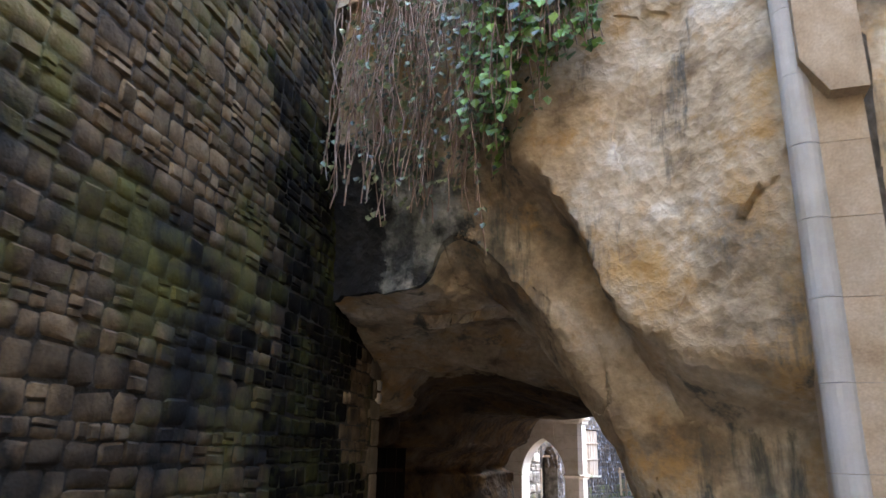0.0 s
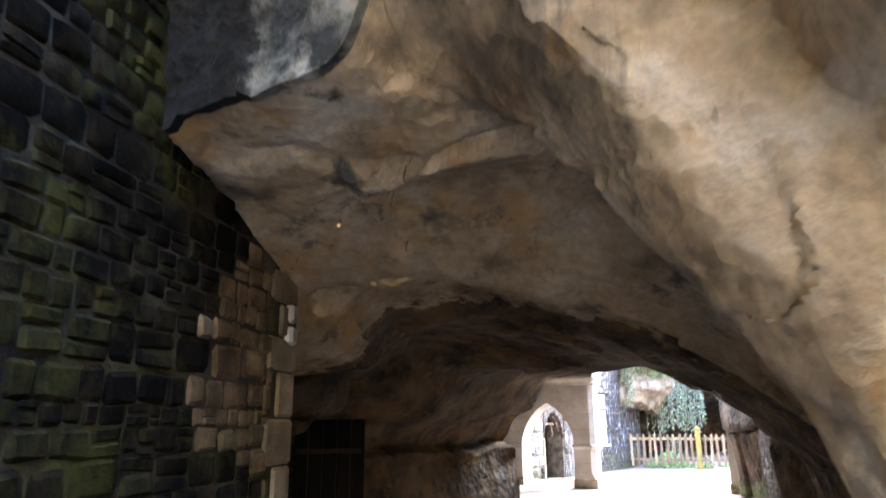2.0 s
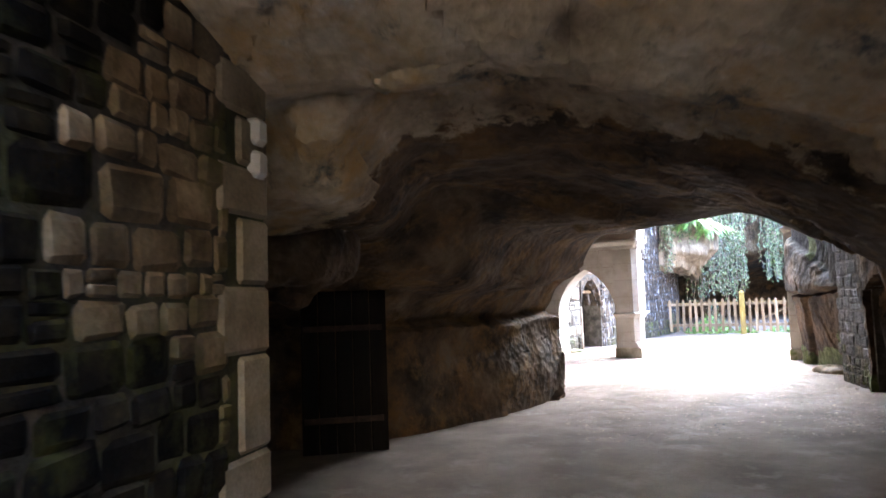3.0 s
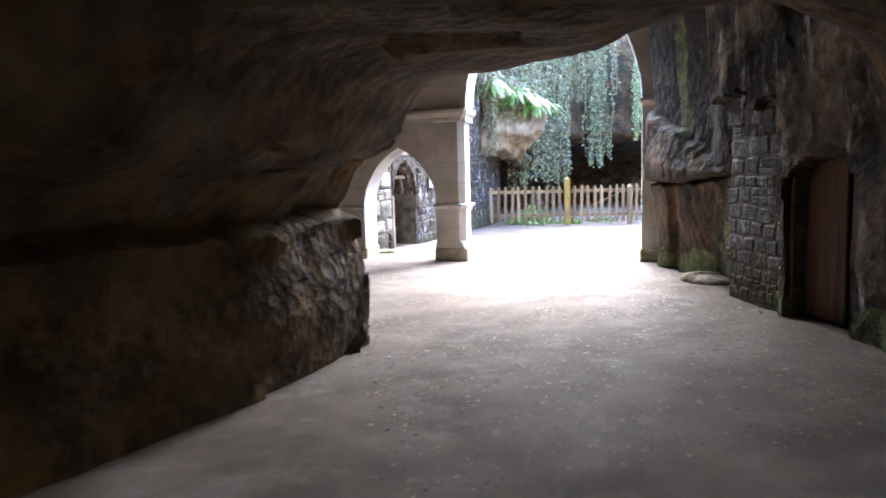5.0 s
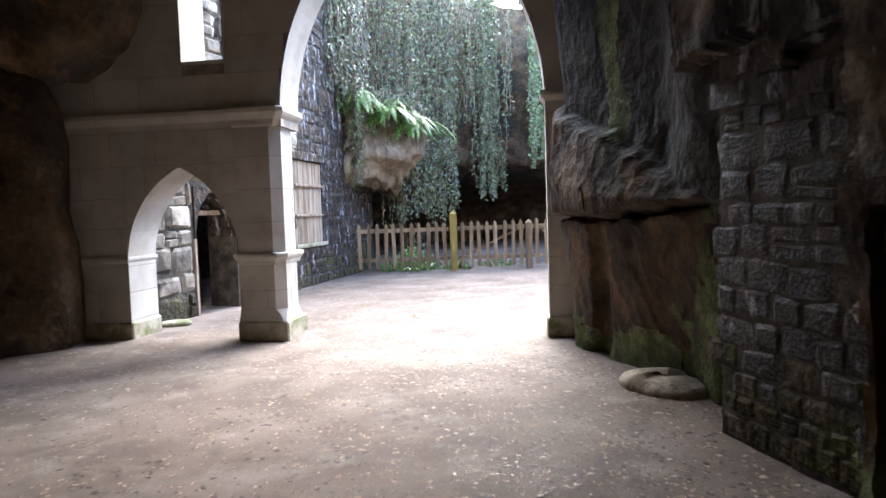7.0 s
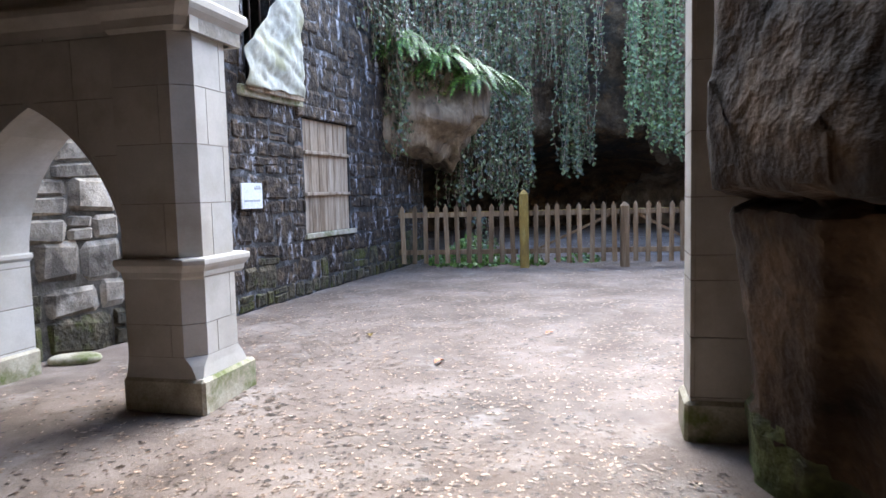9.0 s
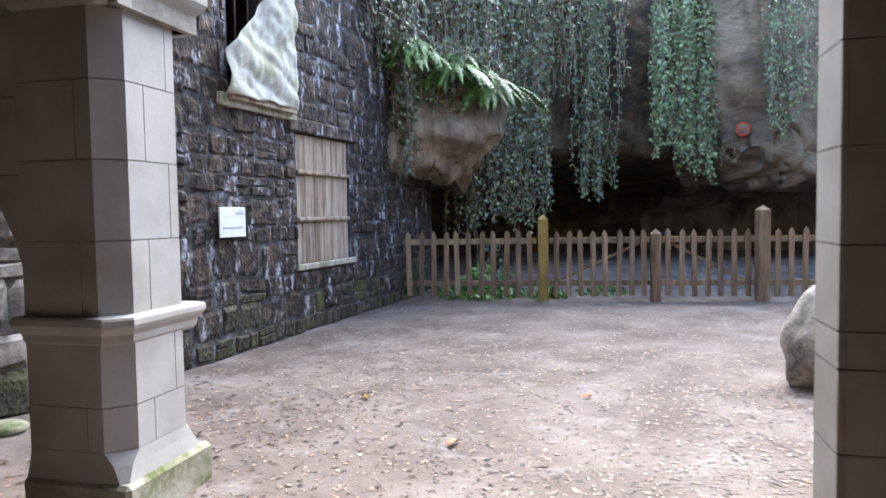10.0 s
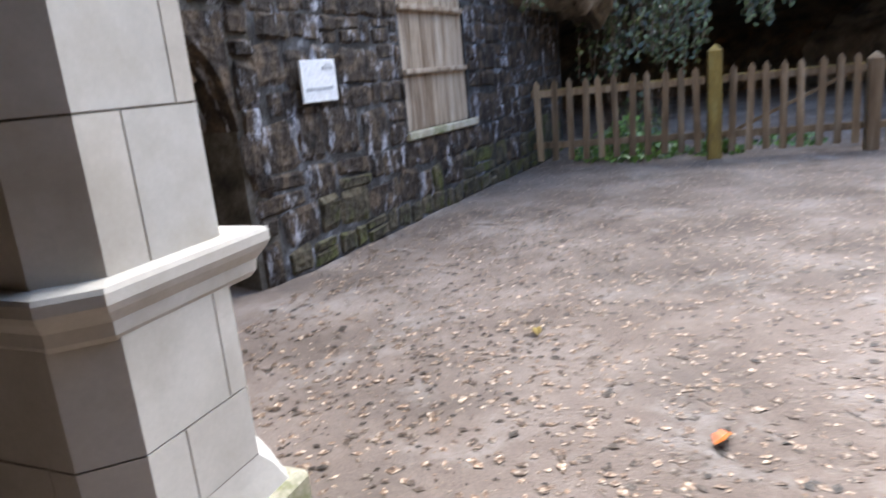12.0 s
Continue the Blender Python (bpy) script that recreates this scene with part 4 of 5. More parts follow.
tagged(wall_c, "black and grey crusted rubble wall with mossy foot", "wall", kind="structure")


def build_inner_room():
    """Dark rooms behind the court walls, so that the openings show no sky."""
    bm = bmesh.new()
    line = [(2.45, 23.5), (0.2, 25.8), (4.6, 31.5), (7.2, 30.1)]
    lo, hi = ([bm.verts.new((x, y, z)) for x, y in line] for z in (-0.2, 6.9))
    for k in range(3):
        bm.faces.new((lo[k], lo[k + 1], hi[k + 1], hi[k]))
    bm.faces.new(hi)
    ob = link_mesh("wall_inner_room", bm, M_MORTAR)
    tagged(ob, "dark plain room behind the wall", "room", kind="structure")


build_inner_room()


def door_head(s):
    d = abs(s - 1.68) + 0.35
    return 1.15 + math.sqrt(max(0.0, 0.85 ** 2 - d * d))


def build_court_door():
    """A pointed doorway with an open plank leaf."""
    bm = bmesh.new()
    ss = np.linspace(DOOR_S[0], DOOR_S[1], 15)
    for a, b in zip(ss, ss[1:]):
        slab(bm, [(a, door_head(a)), (b, door_head(b)), (b, 1.93), (a, 1.93)], -0.03, 0.5)
    link_mesh("door_arch", bm, M_WALL_B, wall_b, "blackened stone pointed door head")
    link_mesh("door_jamb", soft_box(DOOR_S[0] - 0.03, DOOR_S[0] + 0.03, -0.035, 0.2, 0, 1.15, 0.01), M_BOARD, wall_b, "pale door frame post")
    leaf = empty("door", m_b @ Matrix.Translation((DOOR_S[0] + 0.05, 0.2, 0)) @ pose(0, 0, 0, 0, 0, 48))
    tagged(leaf, "weathered plank door standing ajar in pointed doorway", "door")
    for k in range(5):
        part("plank", soft_box(k * 0.17, k * 0.17 + 0.166, 0, 0.035, 0.04, 1.5 + 0.04 * math.sin(k), 0.005), M_BOARD if k < 2 else M_DOOR, leaf)
    for z in (0.35, 1.2):
        part("batten", soft_box(0.02, 0.82, -0.025, 0, z, z + 0.09, 0.005), M_DOOR, leaf)
    part("handle", soft_box(0.7, 0.73, -0.05, -0.005, 0.8, 0.95, 0.006), M_IRON, leaf, "iron handle")
    beam = link_mesh("door_beam", soft_box(DOOR_S[0], DOOR_S[1], 0.22, 0.3, 1.5, 1.58, 0.01), M_BOARD, wall_b, "wooden cross beam in the doorway")
    stone = link_mesh("step_stone", blob((3.3, 23.25, 0.02), (0.22, 0.13, 0.05), 0.8, 0.1, 20), M_PLINTH, smooth=True)
    tagged(stone, "flat pale stone on the ground by the wall", "stone")


build_court_door()


def build_hatch():
    hatch = empty("wooden_shutter", m_c @ Matrix.Translation((HATCH_S[0], 0.0, 0)))
    tagged(hatch, "pale weathered plank shutter closing a wall opening", "shutter")
    w = (HATCH_S[1] - HATCH_S[0]) / 6
    for k in range(6):
        part("plank", soft_box(k * w + 0.003, (k + 1) * w - 0.003, 0.02, 0.06, HATCH_Z[0], HATCH_Z[1] - 0.01, 0.006), M_BOARD, hatch)
    for z in (1.42, 2.02):
        part("batten", soft_box(0.02, w * 6 - 0.02, -0.03, 0.02, z, z + 0.055, 0.012), M_BOARD, hatch, "rough horizontal batten")
    sill = link_mesh("sill", soft_box(HATCH_S[0] - 0.06, HATCH_S[1] + 0.14, -0.05, 0.2, 0.8, 0.88, 0.012), M_PLINTH, wall_c, "pale stone sill")
    link_mesh("lintel", soft_box(HATCH_S[0] - 0.2, HATCH_S[1] + 0.25, -0.05, 0.2, 2.54, 2.72, 0.02), M_WALL_B, wall_c, "crusted stone lintel")


build_hatch()


def build_window():
    link_mesh("window_sill", soft_box(WINDOW_S[0] - 0.2, WINDOW_S[1] + 0.1, -0.06, 0.2, WINDOW_Z[0] - 0.14, WINDOW_Z[0] - 0.004, 0.012), M_PLINTH, wall_c, "pale stone sill")
    win = empty("window_1", m_c @ Matrix.Translation((WINDOW_S[0], 0.15, WINDOW_Z[0])))
    tagged(win, "open window hole with iron bars", "window", kind="structure")
    for k in range(5):
        x = 0.12 + 0.24 * k
        bm = bmesh.new()
        bmesh.ops.create_cone(bm, segments=8, radius1=0.014, radius2=0.014, depth=1.45, matrix=Matrix.Translation((x, 0, 0.725)), cap_ends=True)
        part("bar", bm, M_IRON, win, "iron bar")
    sheet_ = empty("plastic_sheet", m_c @ Matrix.Translation((WINDOW_S[0] - 0.22, -0.05, WINDOW_Z[0] - 0.02)))
    tagged(sheet_, "crumpled dirty plastic sheet hanging over the window", "sheet")
    bm = bmesh.new()
    n = 48
    rows = []
    for j in range(n + 1):
        z = 1.45 * j / n
        row = []
        for i in range(n + 1):
            x0 = max(0.02, (z - 0.42) * 1.05) + 0.02 * math.sin(9 * z)
            x = x0 + (1.4 - x0) * i / n
            p = Vector((x, 0, z))
            fold = 0.05 * noise.noise(Vector((x * 2.2, 7, z * 2.2))) + 0.05 * abs(noise.noise(Vector((x * 3 - z * 2.4, 3, z * 1.2)))) + 0.012 * noise.noise(Vector((x * 12, 3, z * 10))) + 0.05 * abs(noise.noise(Vector((x * 1.6 + z * 3, 1, z))))
            row.append(bm.verts.new((x, -0.07 - fold * 1.2, z - 0.05 * noise.noise(Vector((x * 3, 0, 5))))))
        rows.append(row)
    for a, b in zip(rows, rows[1:]):
        for k in range(n):
            bm.faces.new((a[k], a[k + 1], b[k + 1], b[k]))
    ob = part("sheet", bm, M_SHEET, sheet_, smooth=True)
    mod = ob.modifiers.new("thickness", "SOLIDIFY")
    mod.thickness = 0.004
    part("batten", soft_box(0.1, 1.42, -0.07, -0.03, -0.05, 0.02, 0.006), M_BOARD, sheet_, "pale wooden batten")


build_window()


def build_sign():
    sign = empty("information_sign", m_c @ Matrix.Translation((0.4, -0.085, 1.28)))
    tagged(sign, "small white information board on the rubble wall", "sign")
    part("board", soft_box(0, 0.44, 0, 0.02, 0, 0.315, 0.004), M_SIGN, sign)
    part("logo", soft_box(0.27, 0.4, -0.004, 0, 0.235, 0.265, 0.001), M_GREY, sign, "small grey mark")
    part("logo", soft_box(0.31, 0.39, -0.004, 0, 0.27, 0.28, 0.001), M_GREY, sign, "small grey mark")
    for k in range(9):
        part("print", soft_box(0.05 + 0.038 * k, 0.05 + 0.038 * k + 0.026, -0.004, 0, 0.085, 0.11, 0.001), M_GREY, sign)


build_sign()


# ---- fence and gate ----
def picket_mesh():
    bm = bmesh.new()
    slab(bm, [(-0.043, 0), (0.043, 0), (0.043, 0.94), (0.0, 1.0), (-0.043, 0.94)], -0.012, 0.012)
    bmesh.ops.bevel(bm, geom=bm.edges, offset=0.003, segments=1, affect="EDGES")
    me = bpy.data.meshes.new("picket")
    bm.to_mesh(me)
    bm.free()
    me.materials.append(M_WOOD)
    return me


PICKET = picket_mesh()
m_f, len_f = wall_frame((7.62, 29.26), (16.5, 25.55))
FENCE_Z = 0.06


def picket_run(name, label, s0, s1, seed, group="", brace=0):
    rng = random.Random(seed)
    thing = empty(name, m_f @ Matrix.Translation((s0, 0, FENCE_Z)))
    tagged(thing, label, "fence" if name == "picket_fence" else "gate", group)
    n = max(2, round((s1 - s0) / 0.203))
    for k in range(n):
        ob = new("picket", PICKET)
        ob.parent = thing
        ob.matrix_basis = pose((k + 0.5) * (s1 - s0) / n + rng.uniform(-.008, .008), -0.03, 0.03 + rng.uniform(-.012, .012), 0, rng.uniform(-1.5, 1.5), rng.uniform(-3, 3)) @ Matrix.Diagonal((1, 1, 1.1, 1))
    for z in (0.2, 0.9):
        part("rail", soft_box(0, s1 - s0, -0.016, 0.03, z, z + 0.09, 0.006), M_WOOD, thing)
    part("lichen", soft_box(0.01, s1 - s0 - 0.01, -0.014, 0.028, 0.991, 1.0, 0.002), M_LICHEN, thing, "yellow lichen along the top rail")
    if brace:
        bm = bmesh.new()
        a, b = (0.1, s1 - s0 - 0.1) if brace > 0 else (s1 - s0 - 0.1, 0.1)
        slab(bm, [(a, 0.28), (a + 0.1 * brace, 0.28), (b, 0.9), (b - 0.1 * brace, 0.9)][::brace], 0.031, 0.06)
        part("brace", bm, M_WOOD, thing, "diagonal brace")
    return thing


def fence_post(s, h, w, material, label):
    post = empty("fence_post", m_f @ Matrix.Translation((s, 0, 0)))
    tagged(post, label, "post", "fence posts")
    bm = soft_box(-w / 2, w / 2, -w / 2 - 0.02, w / 2 - 0.02, -0.1, h - 0.05, 0.008)
    part("shaft", bm, material, post)
    bm = bmesh.new()
    a = [bm.verts.new((x, y, h - 0.05)) for x, y in ((-w / 2, -w / 2 - .02), (w / 2, -w / 2 - .02), (w / 2, w / 2 - .02), (-w / 2, w / 2 - .02))]
    tip = bm.verts.new((0, -0.02, h + 0.03))
    for k in range(4):
        bm.faces.new((a[k], a[(k + 1) % 4], tip))
    bm.faces.new(a[::-1])
    part("cap", bm, material, post, "pointed post top")


picket_run("picket_fence", "weathered wooden picket fence meeting the rubble wall", 0.0, 2.25, 51)
fence_post(2.36, 1.42, 0.17, M_LICHEN, "gate post yellowed by lichen")
picket_run("gate_leaf", "weathered picket gate leaf beside the lichen post", 2.46, 4.1, 52, "gate leaves", 1)
fence_post(4.18, 1.16, 0.15, M_WOOD, "broad meeting stile of the gate")
picket_run("gate_leaf", "weathered picket gate leaf beside the tall grey post", 4.27, 5.73, 53, "gate leaves", -1)
fence_post(5.85, 1.52, 0.19, M_WOOD, "tall grey weathered gate post")
picket_run("picket_fence", "weathered wooden picket fence running to the rocks", 5.97, 9.5, 54)


# ---- cliffs of the court ----
def build_cliff():
    line = [(6.6, 28.6), (8.2, 30.4), (9.8, 31.4), (12, 32.4), (14.2, 32.6), (16.5, 31.6), (20, 29.5), (22, 25), (20, 20.5), (15, 18.5), (9.2, 18.9)]
    heights = (-0.3, 0.9, 1.7, 2.3, 2.7, 3.4, 4.8, 6.5, 8.0)
    set_back = (4.6, 4.7, 4.4, 2.6, 0.3, 0.0, 0.1, 0.0, 0.4)
    pts = np.array(line, float)
    mid = np.array((13.5, 25.0))
    rows = []
    for z, d in zip(heights, set_back):
        way = (pts - mid) / np.linalg.norm(pts - mid, axis=1)[:, None]
        w = np.array([0, 0.7, 1, 1, 1, 1, .6, .2, 0, 0, 0])[:, None]
        p = pts + way * d * w
        rows.append(np.column_stack([p, np.full(len(p), z)]))
    g = np.array([spline(r, 150) for r in spline(rows, 70)])
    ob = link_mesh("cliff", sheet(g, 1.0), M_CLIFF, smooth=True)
    ob.data.set_sharp_from_angle(angle=radians(50))
    ob.data.materials.append(M_CAVE_SHADE)
    # Faces of the hollow and behind the ivy get shade painted as dark rock.
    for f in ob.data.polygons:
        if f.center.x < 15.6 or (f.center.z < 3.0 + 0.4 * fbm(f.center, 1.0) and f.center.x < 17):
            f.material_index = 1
    tagged(ob, "pale sandstone cliff, hollow and ivy backing coloured dark for shade", "cliff", kind="structure")


build_cliff()
rock = link_mesh("boulder", blob((8.2, 29.95, 3.1), (1.1, 0.95, 1.15), 0.6, 1.8, 90), M_BOULDER, smooth=True)
tagged(rock, "hanging pale sandstone boulder topped with ferns", "boulder")
rock = link_mesh("boulder", blob((17.75, 31.5, 4.9), (3.0, 1.9, 3.15), 0.62, 2.1, 110, flat=1.9), M_GREAT, smooth=True)
tagged(rock, "huge overhanging sandstone boulder with a round sign", "boulder")
bm = blob((9.76, 22.36, 0.33), (0.4, 0.36, 0.54), 1.0, 0.8, 50)
for v in bm.verts:
    v.co.x = 9.86 + (v.co.x - 9.86) * (1.2 - 0.8 * v.co.z)
rock = link_mesh("standing_stone", bm, M_WALL_P, smooth=True)
tagged(rock, "rough tapering mossy stone on the earth by the pier", "stone")


def build_round_sign():
    sign = empty("round_sign", look((15.2, 30.12, 3.18), (5.1, 18.4, 3.0)))
    tagged(sign, "small round white sign with a red ring on the rock", "sign")
    for r, d, m, nm in ((0.15, 0.02, M_RED, "ring"), (0.11, 0.03, M_QUOIN, "face")):
        bm = bmesh.new()
        bmesh.ops.create_cone(bm, segments=28, radius1=r, radius2=r, depth=d, cap_ends=True)
        part(nm, bm, m, sign)
    part("bar", soft_box(-0.07, 0.07, -0.012, 0.012, -0.03, -0.0155, 0.002), M_RED, sign)


build_round_sign()

# ---- ivy and ferns of the court ----
BACK = (-0.35, -0.94)
hanging_ivy((8.9, 30.3), (10.1, 30.7), 8.0, lambda f: 0.9 + 0.5 * f, 40, BACK, 61, density=19, size=0.085)
hanging_ivy((10.0, 30.8), (11.3, 31.4), 8.0, lambda f: 1.0 + 0.6 * abs(f - 0.4), 44, BACK, 62, density=19, size=0.085)
hanging_ivy((11.3, 31.5), (12.2, 31.9), 8.0, lambda f: 3.9, 12, BACK, 63, density=18)
hanging_ivy((12.3, 31.7), (12.95, 31.9), 8.0, lambda f: 1.6 + 0.3 * f, 30, BACK, 64, density=26, size=0.085)
hanging_ivy((13.5, 30.7), (14.7, 30.5), 8.0, lambda f: 2.7 - 0.9 * f, 44, BACK, 65, density=26, size=0.09, material=M_LEAF_PALE, label="bright curtain of ivy in front of the dark hollow")
hanging_ivy((14.6, 30.6), (15.2, 30.4), 8.0, lambda f: 2.2, 9, BACK, 66, density=24, label="thin ivy strands beside the great boulder")
hanging_ivy((15.2, 29.4), (16.2, 28.9), 8.0, lambda f: 2.6 + 0.8 * f, 20, BACK, 67, density=24, material=M_LEAF_PALE, label="ivy strands hanging before the great boulder")
hanging_ivy((6.8, 28.2), (8.0, 29.2), 8.0, lambda f: 4.0 - 0.6 * f, 55, (0.7, -0.7), 68, density=28, label="ivy spilling over the top of the rubble wall")
hanging_ivy((7.3, 28.7), (7.7, 28.9), 5.2, lambda f: 2.0, 16, (0.5, -0.85), 69, density=26, spread=0.16, label="ivy trail hanging beside the boulder")
hanging_ivy((8.2, 29.4), (9.6, 29.9), 8.0, lambda f: 3.5, 50, BACK, 70, density=18, label="ivy covering the rock above the boulder")
hanging_ivy((7.5, 28.7), (9.3, 29.0), 4.5, lambda f: 2.75 + 0.7 * f, 46, BACK, 71, density=26, label="ivy fringe on the boulder")
hanging_ivy((9.3, 31.2), (15.5, 32.0), 8.0, lambda f: 4.2, 45, BACK, 72, density=12, size=0.08, label="dark ivy behind the front curtains")


def fern(x, y, z, fronds, length, seed, out):
    rng = random.Random(seed)
    thing = empty("fern", Matrix.Translation((x, y, z)))
    tagged(thing, "bright green fern arching over the boulder", "fern", "ferns")
    for k in range(fronds):
        turn = math.atan2(out[1], out[0]) + rng.uniform(-1.5, 1.5)
        way = Vector((math.cos(turn), math.sin(turn), 0))
        side = Vector((-way.y, way.x, 0))
        n, ln = 22, length * rng.uniform(0.6, 1.15)
        lift = rng.uniform(0.25, 0.6)
        bm = bmesh.new()
        pts = []
        for j in range(n + 1):
            t = j / n
            pts.append(way * ln * t + Vector((0, 0, ln * (lift * t - (0.5 + lift) * t * t))))
        for j in range(1, n):
            w = ln * 0.13 * math.sin(math.pi * min(1, j / n * 0.9 + 0.1))
            step = (pts[j + 1] - pts[j]) * 0.45
            for sgn in (-1, 1):
                tip = pts[j] + side * sgn * w + step * 1.4 - Vector((0, 0, 0.12 * w))
                bm.faces.new([bm.verts.new(v) for v in (pts[j] - step, tip, pts[j] + step)])
        stem_tube(bm, pts, 0.004)
        part("frond", bm, M_LEAF_BRIGHT, thing)


fern_rng = random.Random(77)
for k in range(16):
    fx = fern_rng.uniform(7.5, 9.4)
    fern(fx, fern_rng.uniform(28.95, 29.3), 4.3 - 0.5 * (fx - 7.7) + fern_rng.uniform(-0.2, 0.25), 13, fern_rng.uniform(0.55, 0.95), 80 + k, (0.3, -0.95))


def low_plants():
    """Weeds behind the fence and by the gate post."""
    for k, (x, y, r, h, n, mt) in enumerate(((9.1, 29.5, 0.8, 0.6, 900, M_LEAF_BRIGHT), (10.05, 28.75, 0.35, 0.3, 160, M_LEAF_BRIGHT), (9.6, 30.3, 0.5, 1.2, 300, M_LEAF), (11.2, 28.9, 0.5, 0.2, 130, M_LEAF_BRIGHT))):
        rng = random.Random(90 + k)
        thing = empty("weeds", Matrix.Translation((x, y, 0)))
        tagged(thing, "low clump of green weeds behind the fence", "plant", "weeds")
        bm = bmesh.new()
        for _ in range(24):
            a, d = rng.uniform(0, 6.28), rng.uniform(0, r)
            stem_tube(bm, [Vector((d * math.cos(a), d * math.sin(a), 0)), Vector((d * math.cos(a) * 1.1, d * math.sin(a) * 1.1, h * rng.uniform(.4, 1)))], 0.004)
        part("stem", bm, M_STEM, thing)["kind"] = "stuff"
        spots = []
        for _ in range(n):
            a, d = rng.uniform(0, 6.28), r * math.sqrt(rng.random())
            spots.append((Vector((x + d * math.cos(a), y + d * math.sin(a), 0.05 + h * rng.random() * (1.1 - d / r))), Vector((rng.uniform(-1, 1), -1, 0.8)).normalized()))
        leaves_part("leaves", spots, 0.1, mt, thing, 95 + k)


low_plants()


# ---- fallen leaves ----
def ground_at(x, y):
    """The height of the ground's mesh, which is 0.2 m fine here."""
    i, j = math.floor(x / 0.2), math.floor(y / 0.2)
    f, g = x / 0.2 - i, y / 0.2 - j
    h = lambda a, b: ground_z(a * 0.2, b * 0.2)
    return (h(i, j) * (1 - f) + h(i + 1, j) * f) * (1 - g) + (h(i, j + 1) * (1 - f) + h(i + 1, j + 1) * f) * g


def fallen_leaves():
    rng = random.Random(101)
    verts, faces = [], []
    count = 0
    while count < 110000:
        x, y = rng.uniform(0.5, 16.5), rng.uniform(12.5, 33)
        u = (x - 4.5) * 0.866 - (y - 21.38) * 0.5
        v = (x - 4.5) * 0.5 + (y - 21.38) * 0.866
        patch = 0.75 + 0.35 * fbm((x, y, 7), 1.1)
        keep = (0.8 if v > 0.4 else 0.4 + 0.6 * smooth(x, 3.5, 5.5)) * patch
        if v > 0.4 and (u < -1.75 + 0.09 * (v - 3.07) or (v < 3.2 and u < -1.5) or v > 13.5):
            continue
        if v <= 0.4 and (x > 7.0 or x < 1.5):
            continue
        if rng.random() > keep:
            continue
        size = rng.choice((rng.uniform(0.008, 0.02), rng.uniform(0.015, 0.035), rng.uniform(0.03, 0.065)))
        a = rng.uniform(0, 6.28)
        d, s = Vector((math.cos(a), math.sin(a), rng.uniform(-.01, .04))), Vector((-math.sin(a), math.cos(a), rng.uniform(-.03, .03)))
        p = Vector((x, y, ground_at(x, y) + 0.0025))
        w = size * rng.uniform(0.25, 0.4)
        curl = Vector((0, 0, size * rng.uniform(0.0, 0.05)))
        b = len(verts)
        verts += [p, p + d * size * 0.5 + s * w + curl, p + d * size, p + d * size * 0.5 - s * w + curl]
        faces += [(b, b + 1, b + 2), (b, b + 2, b + 3)]
        count += 1
    me = bpy.data.meshes.new("fallen_leaves")
    me.from_pydata(verts, [], faces)
    me.materials.append(M_LITTER)
    ob = tagged(new("fallen_leaves", me), "dry brown and pale leaves scattered over the earth", "leaves", kind="stuff")


fallen_leaves()


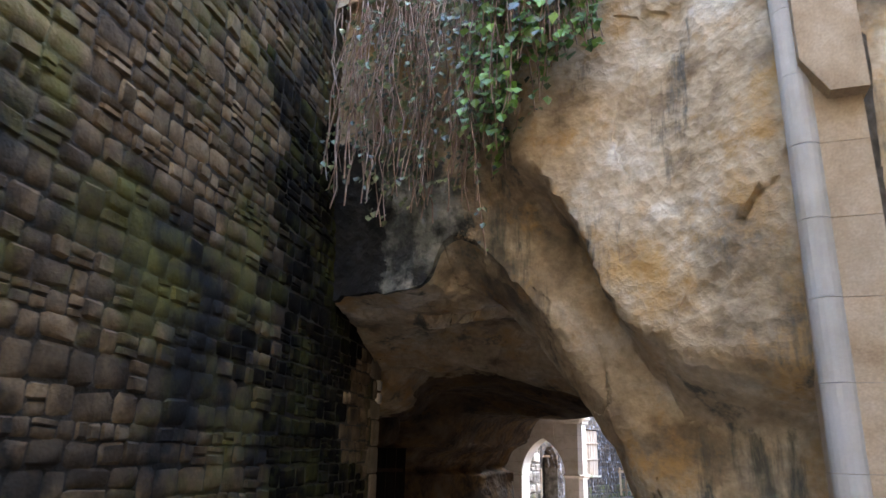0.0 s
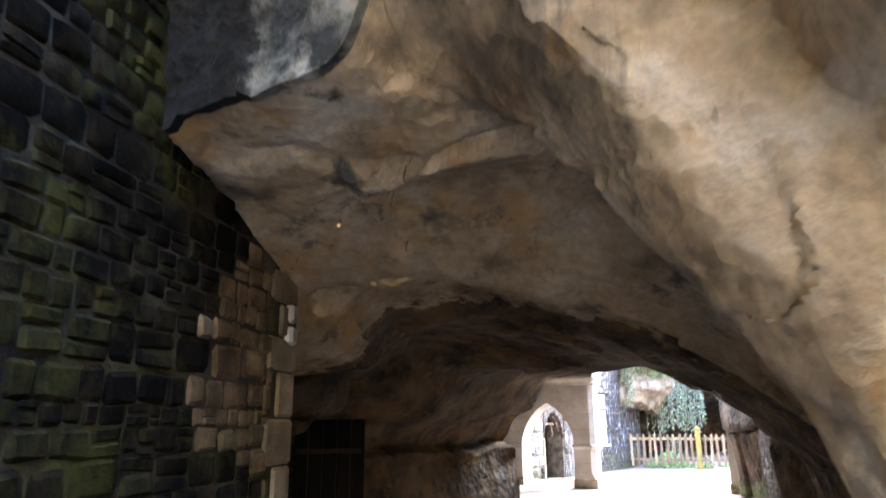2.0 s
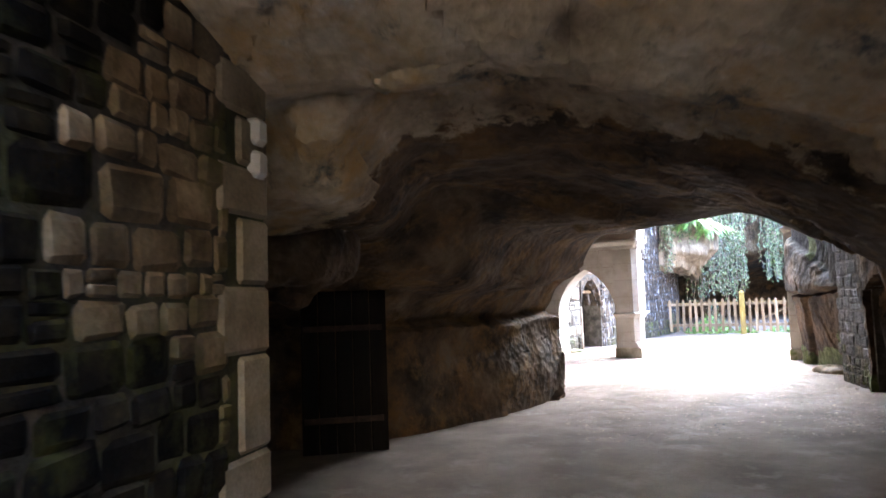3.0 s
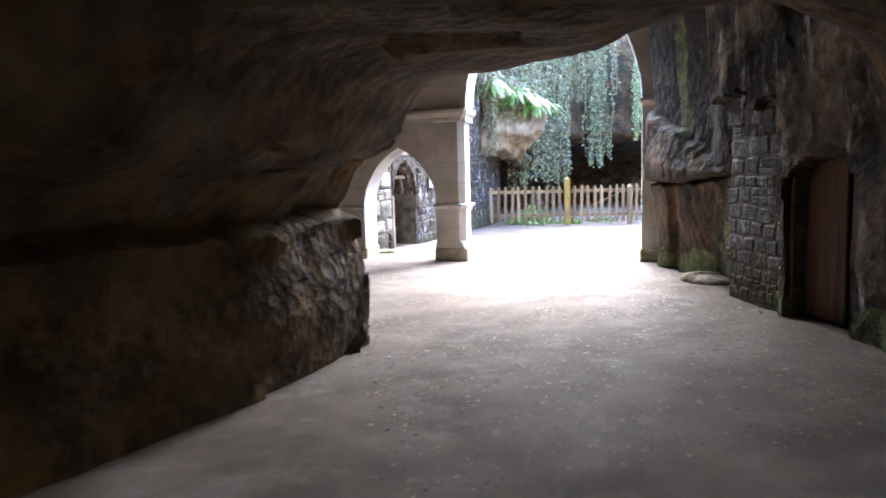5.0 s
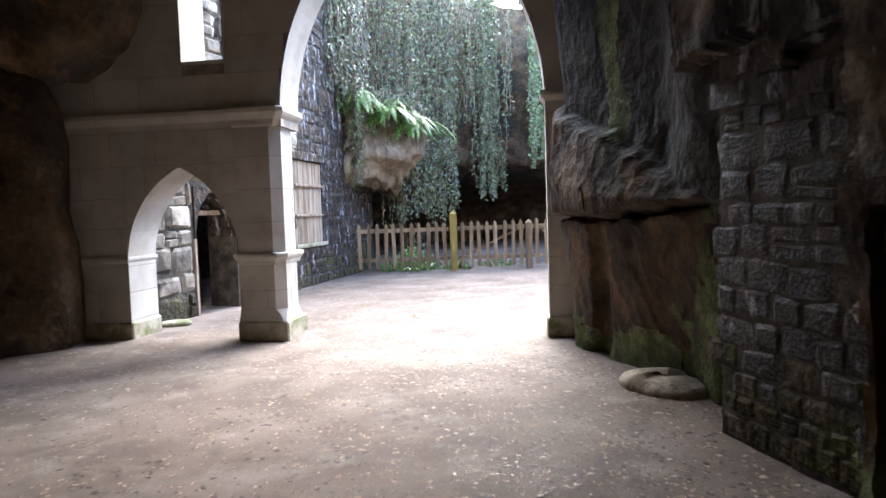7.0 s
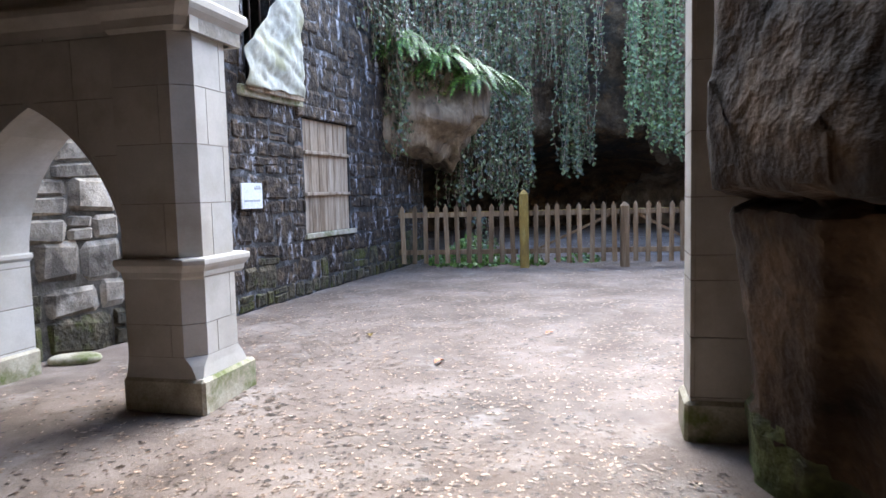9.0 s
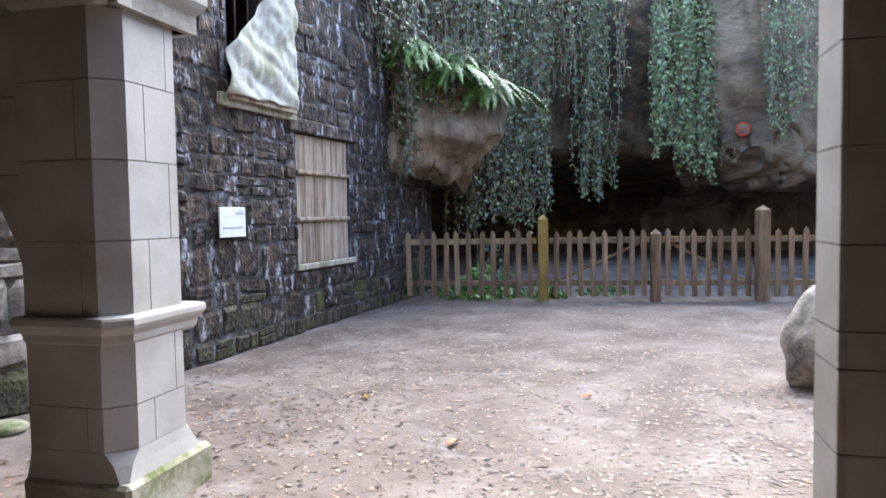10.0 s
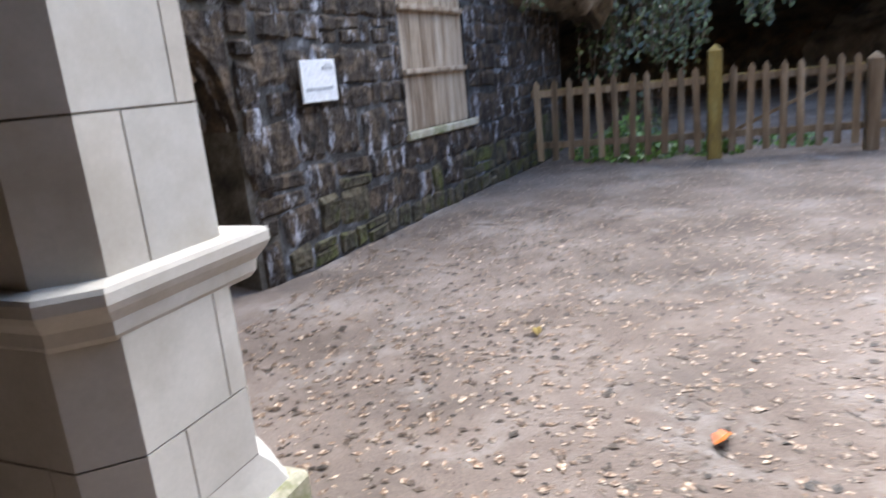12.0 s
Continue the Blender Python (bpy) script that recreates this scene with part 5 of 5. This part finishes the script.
def single_leaf(x, y, size, turn, material, label):
    n = 9
    bm = bmesh.new()
    mid, left, right = [], [], []
    for k in range(n):
        t = k / (n - 1)
        w = size * 0.3 * math.sin(math.pi * t) * (1 + 0.35 * math.sin(9 * t))
        z = 0.01 + size * 0.12 * math.sin(2.5 * t)
        mid.append(bm.verts.new((size * (t - .5), 0, z)))
        left.append(bm.verts.new((size * (t - .5), w + 0.001, z + w * 0.5)))
        right.append(bm.verts.new((size * (t - .5), -w - 0.001, z + w * 0.5)))
    for k in range(n - 1):
        bm.faces.new((mid[k], mid[k + 1], left[k + 1], left[k]))
        bm.faces.new((right[k], right[k + 1], mid[k + 1], mid[k]))
    ob = link_mesh("fallen_leaf", bm, material)
    mod = ob.modifiers.new("thickness", "SOLIDIFY")
    mod.thickness = 0.002
    ob.matrix_basis = pose(x, y, ground_z(x, y) + 0.004, 0, 0, turn)
    tagged(ob, label, "leaf", "single fallen leaves")


single_leaf(6.3, 21.98, 0.1, 30, M_ORANGE, "curled orange leaf lying on the earth")
single_leaf(7.66, 22.75, 0.09, 10, M_ORANGE, "curled orange leaf lying on the earth")
single_leaf(5.95, 23.2, 0.09, 80, M_LICHEN, "small yellow leaf lying on the earth")
single_leaf(5.95, 15.5, 0.12, 50, M_LITTER, "large pale leaf by the door wall")


# ---- the stones of the walls ----
STONES_P = stone_meshes("stone", M_WALL_P, seed=12)
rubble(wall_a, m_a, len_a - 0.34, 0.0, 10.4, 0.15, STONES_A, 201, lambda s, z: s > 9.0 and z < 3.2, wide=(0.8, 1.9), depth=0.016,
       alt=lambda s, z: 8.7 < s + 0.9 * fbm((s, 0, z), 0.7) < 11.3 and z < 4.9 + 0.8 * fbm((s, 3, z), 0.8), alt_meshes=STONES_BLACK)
rubble(wall_b, m_b, len_b, 0.0, 6.5, 0.3, STONES_P, 202, lambda s, z: True, alt=lambda s, z: s > DOOR_S[1] - 0.1, alt_meshes=STONES_B, hole= lambda s, z: DOOR_S[0] - 0.05 < s < DOOR_S[1] + 0.05 and z < 1.95, low=0.5, low_meshes=STONES_LOW, depth=0.035)


def court_hole(s, z):
    return (WINDOW_S[0] - 0.02 < s < WINDOW_S[1] + 0.02 and WINDOW_Z[0] - 0.16 < z < WINDOW_Z[1] + 0.05) or (HATCH_S[0] - 0.03 < s < HATCH_S[1] + 0.03 and 0.72 < z < 2.74)


rubble(wall_c, m_c, len_c + 1.4, 0.0, 6.8, 0.29, STONES_B, 203, lambda s, z: z < 3.2, court_hole, low=0.45, low_meshes=STONES_LOW, depth=0.018, gap=0.009, wide=(0.6, 2.0))
rubble(wall_d, m_d, len_d, 0.0, 5.3, 0.165, STONES_D, 204, lambda s, z: True, lambda s, z: not rubble_patch(s - 0.1, z - 0.1), depth=0.011, gap=0.004, low=0.4, low_meshes=STONES_LOW)
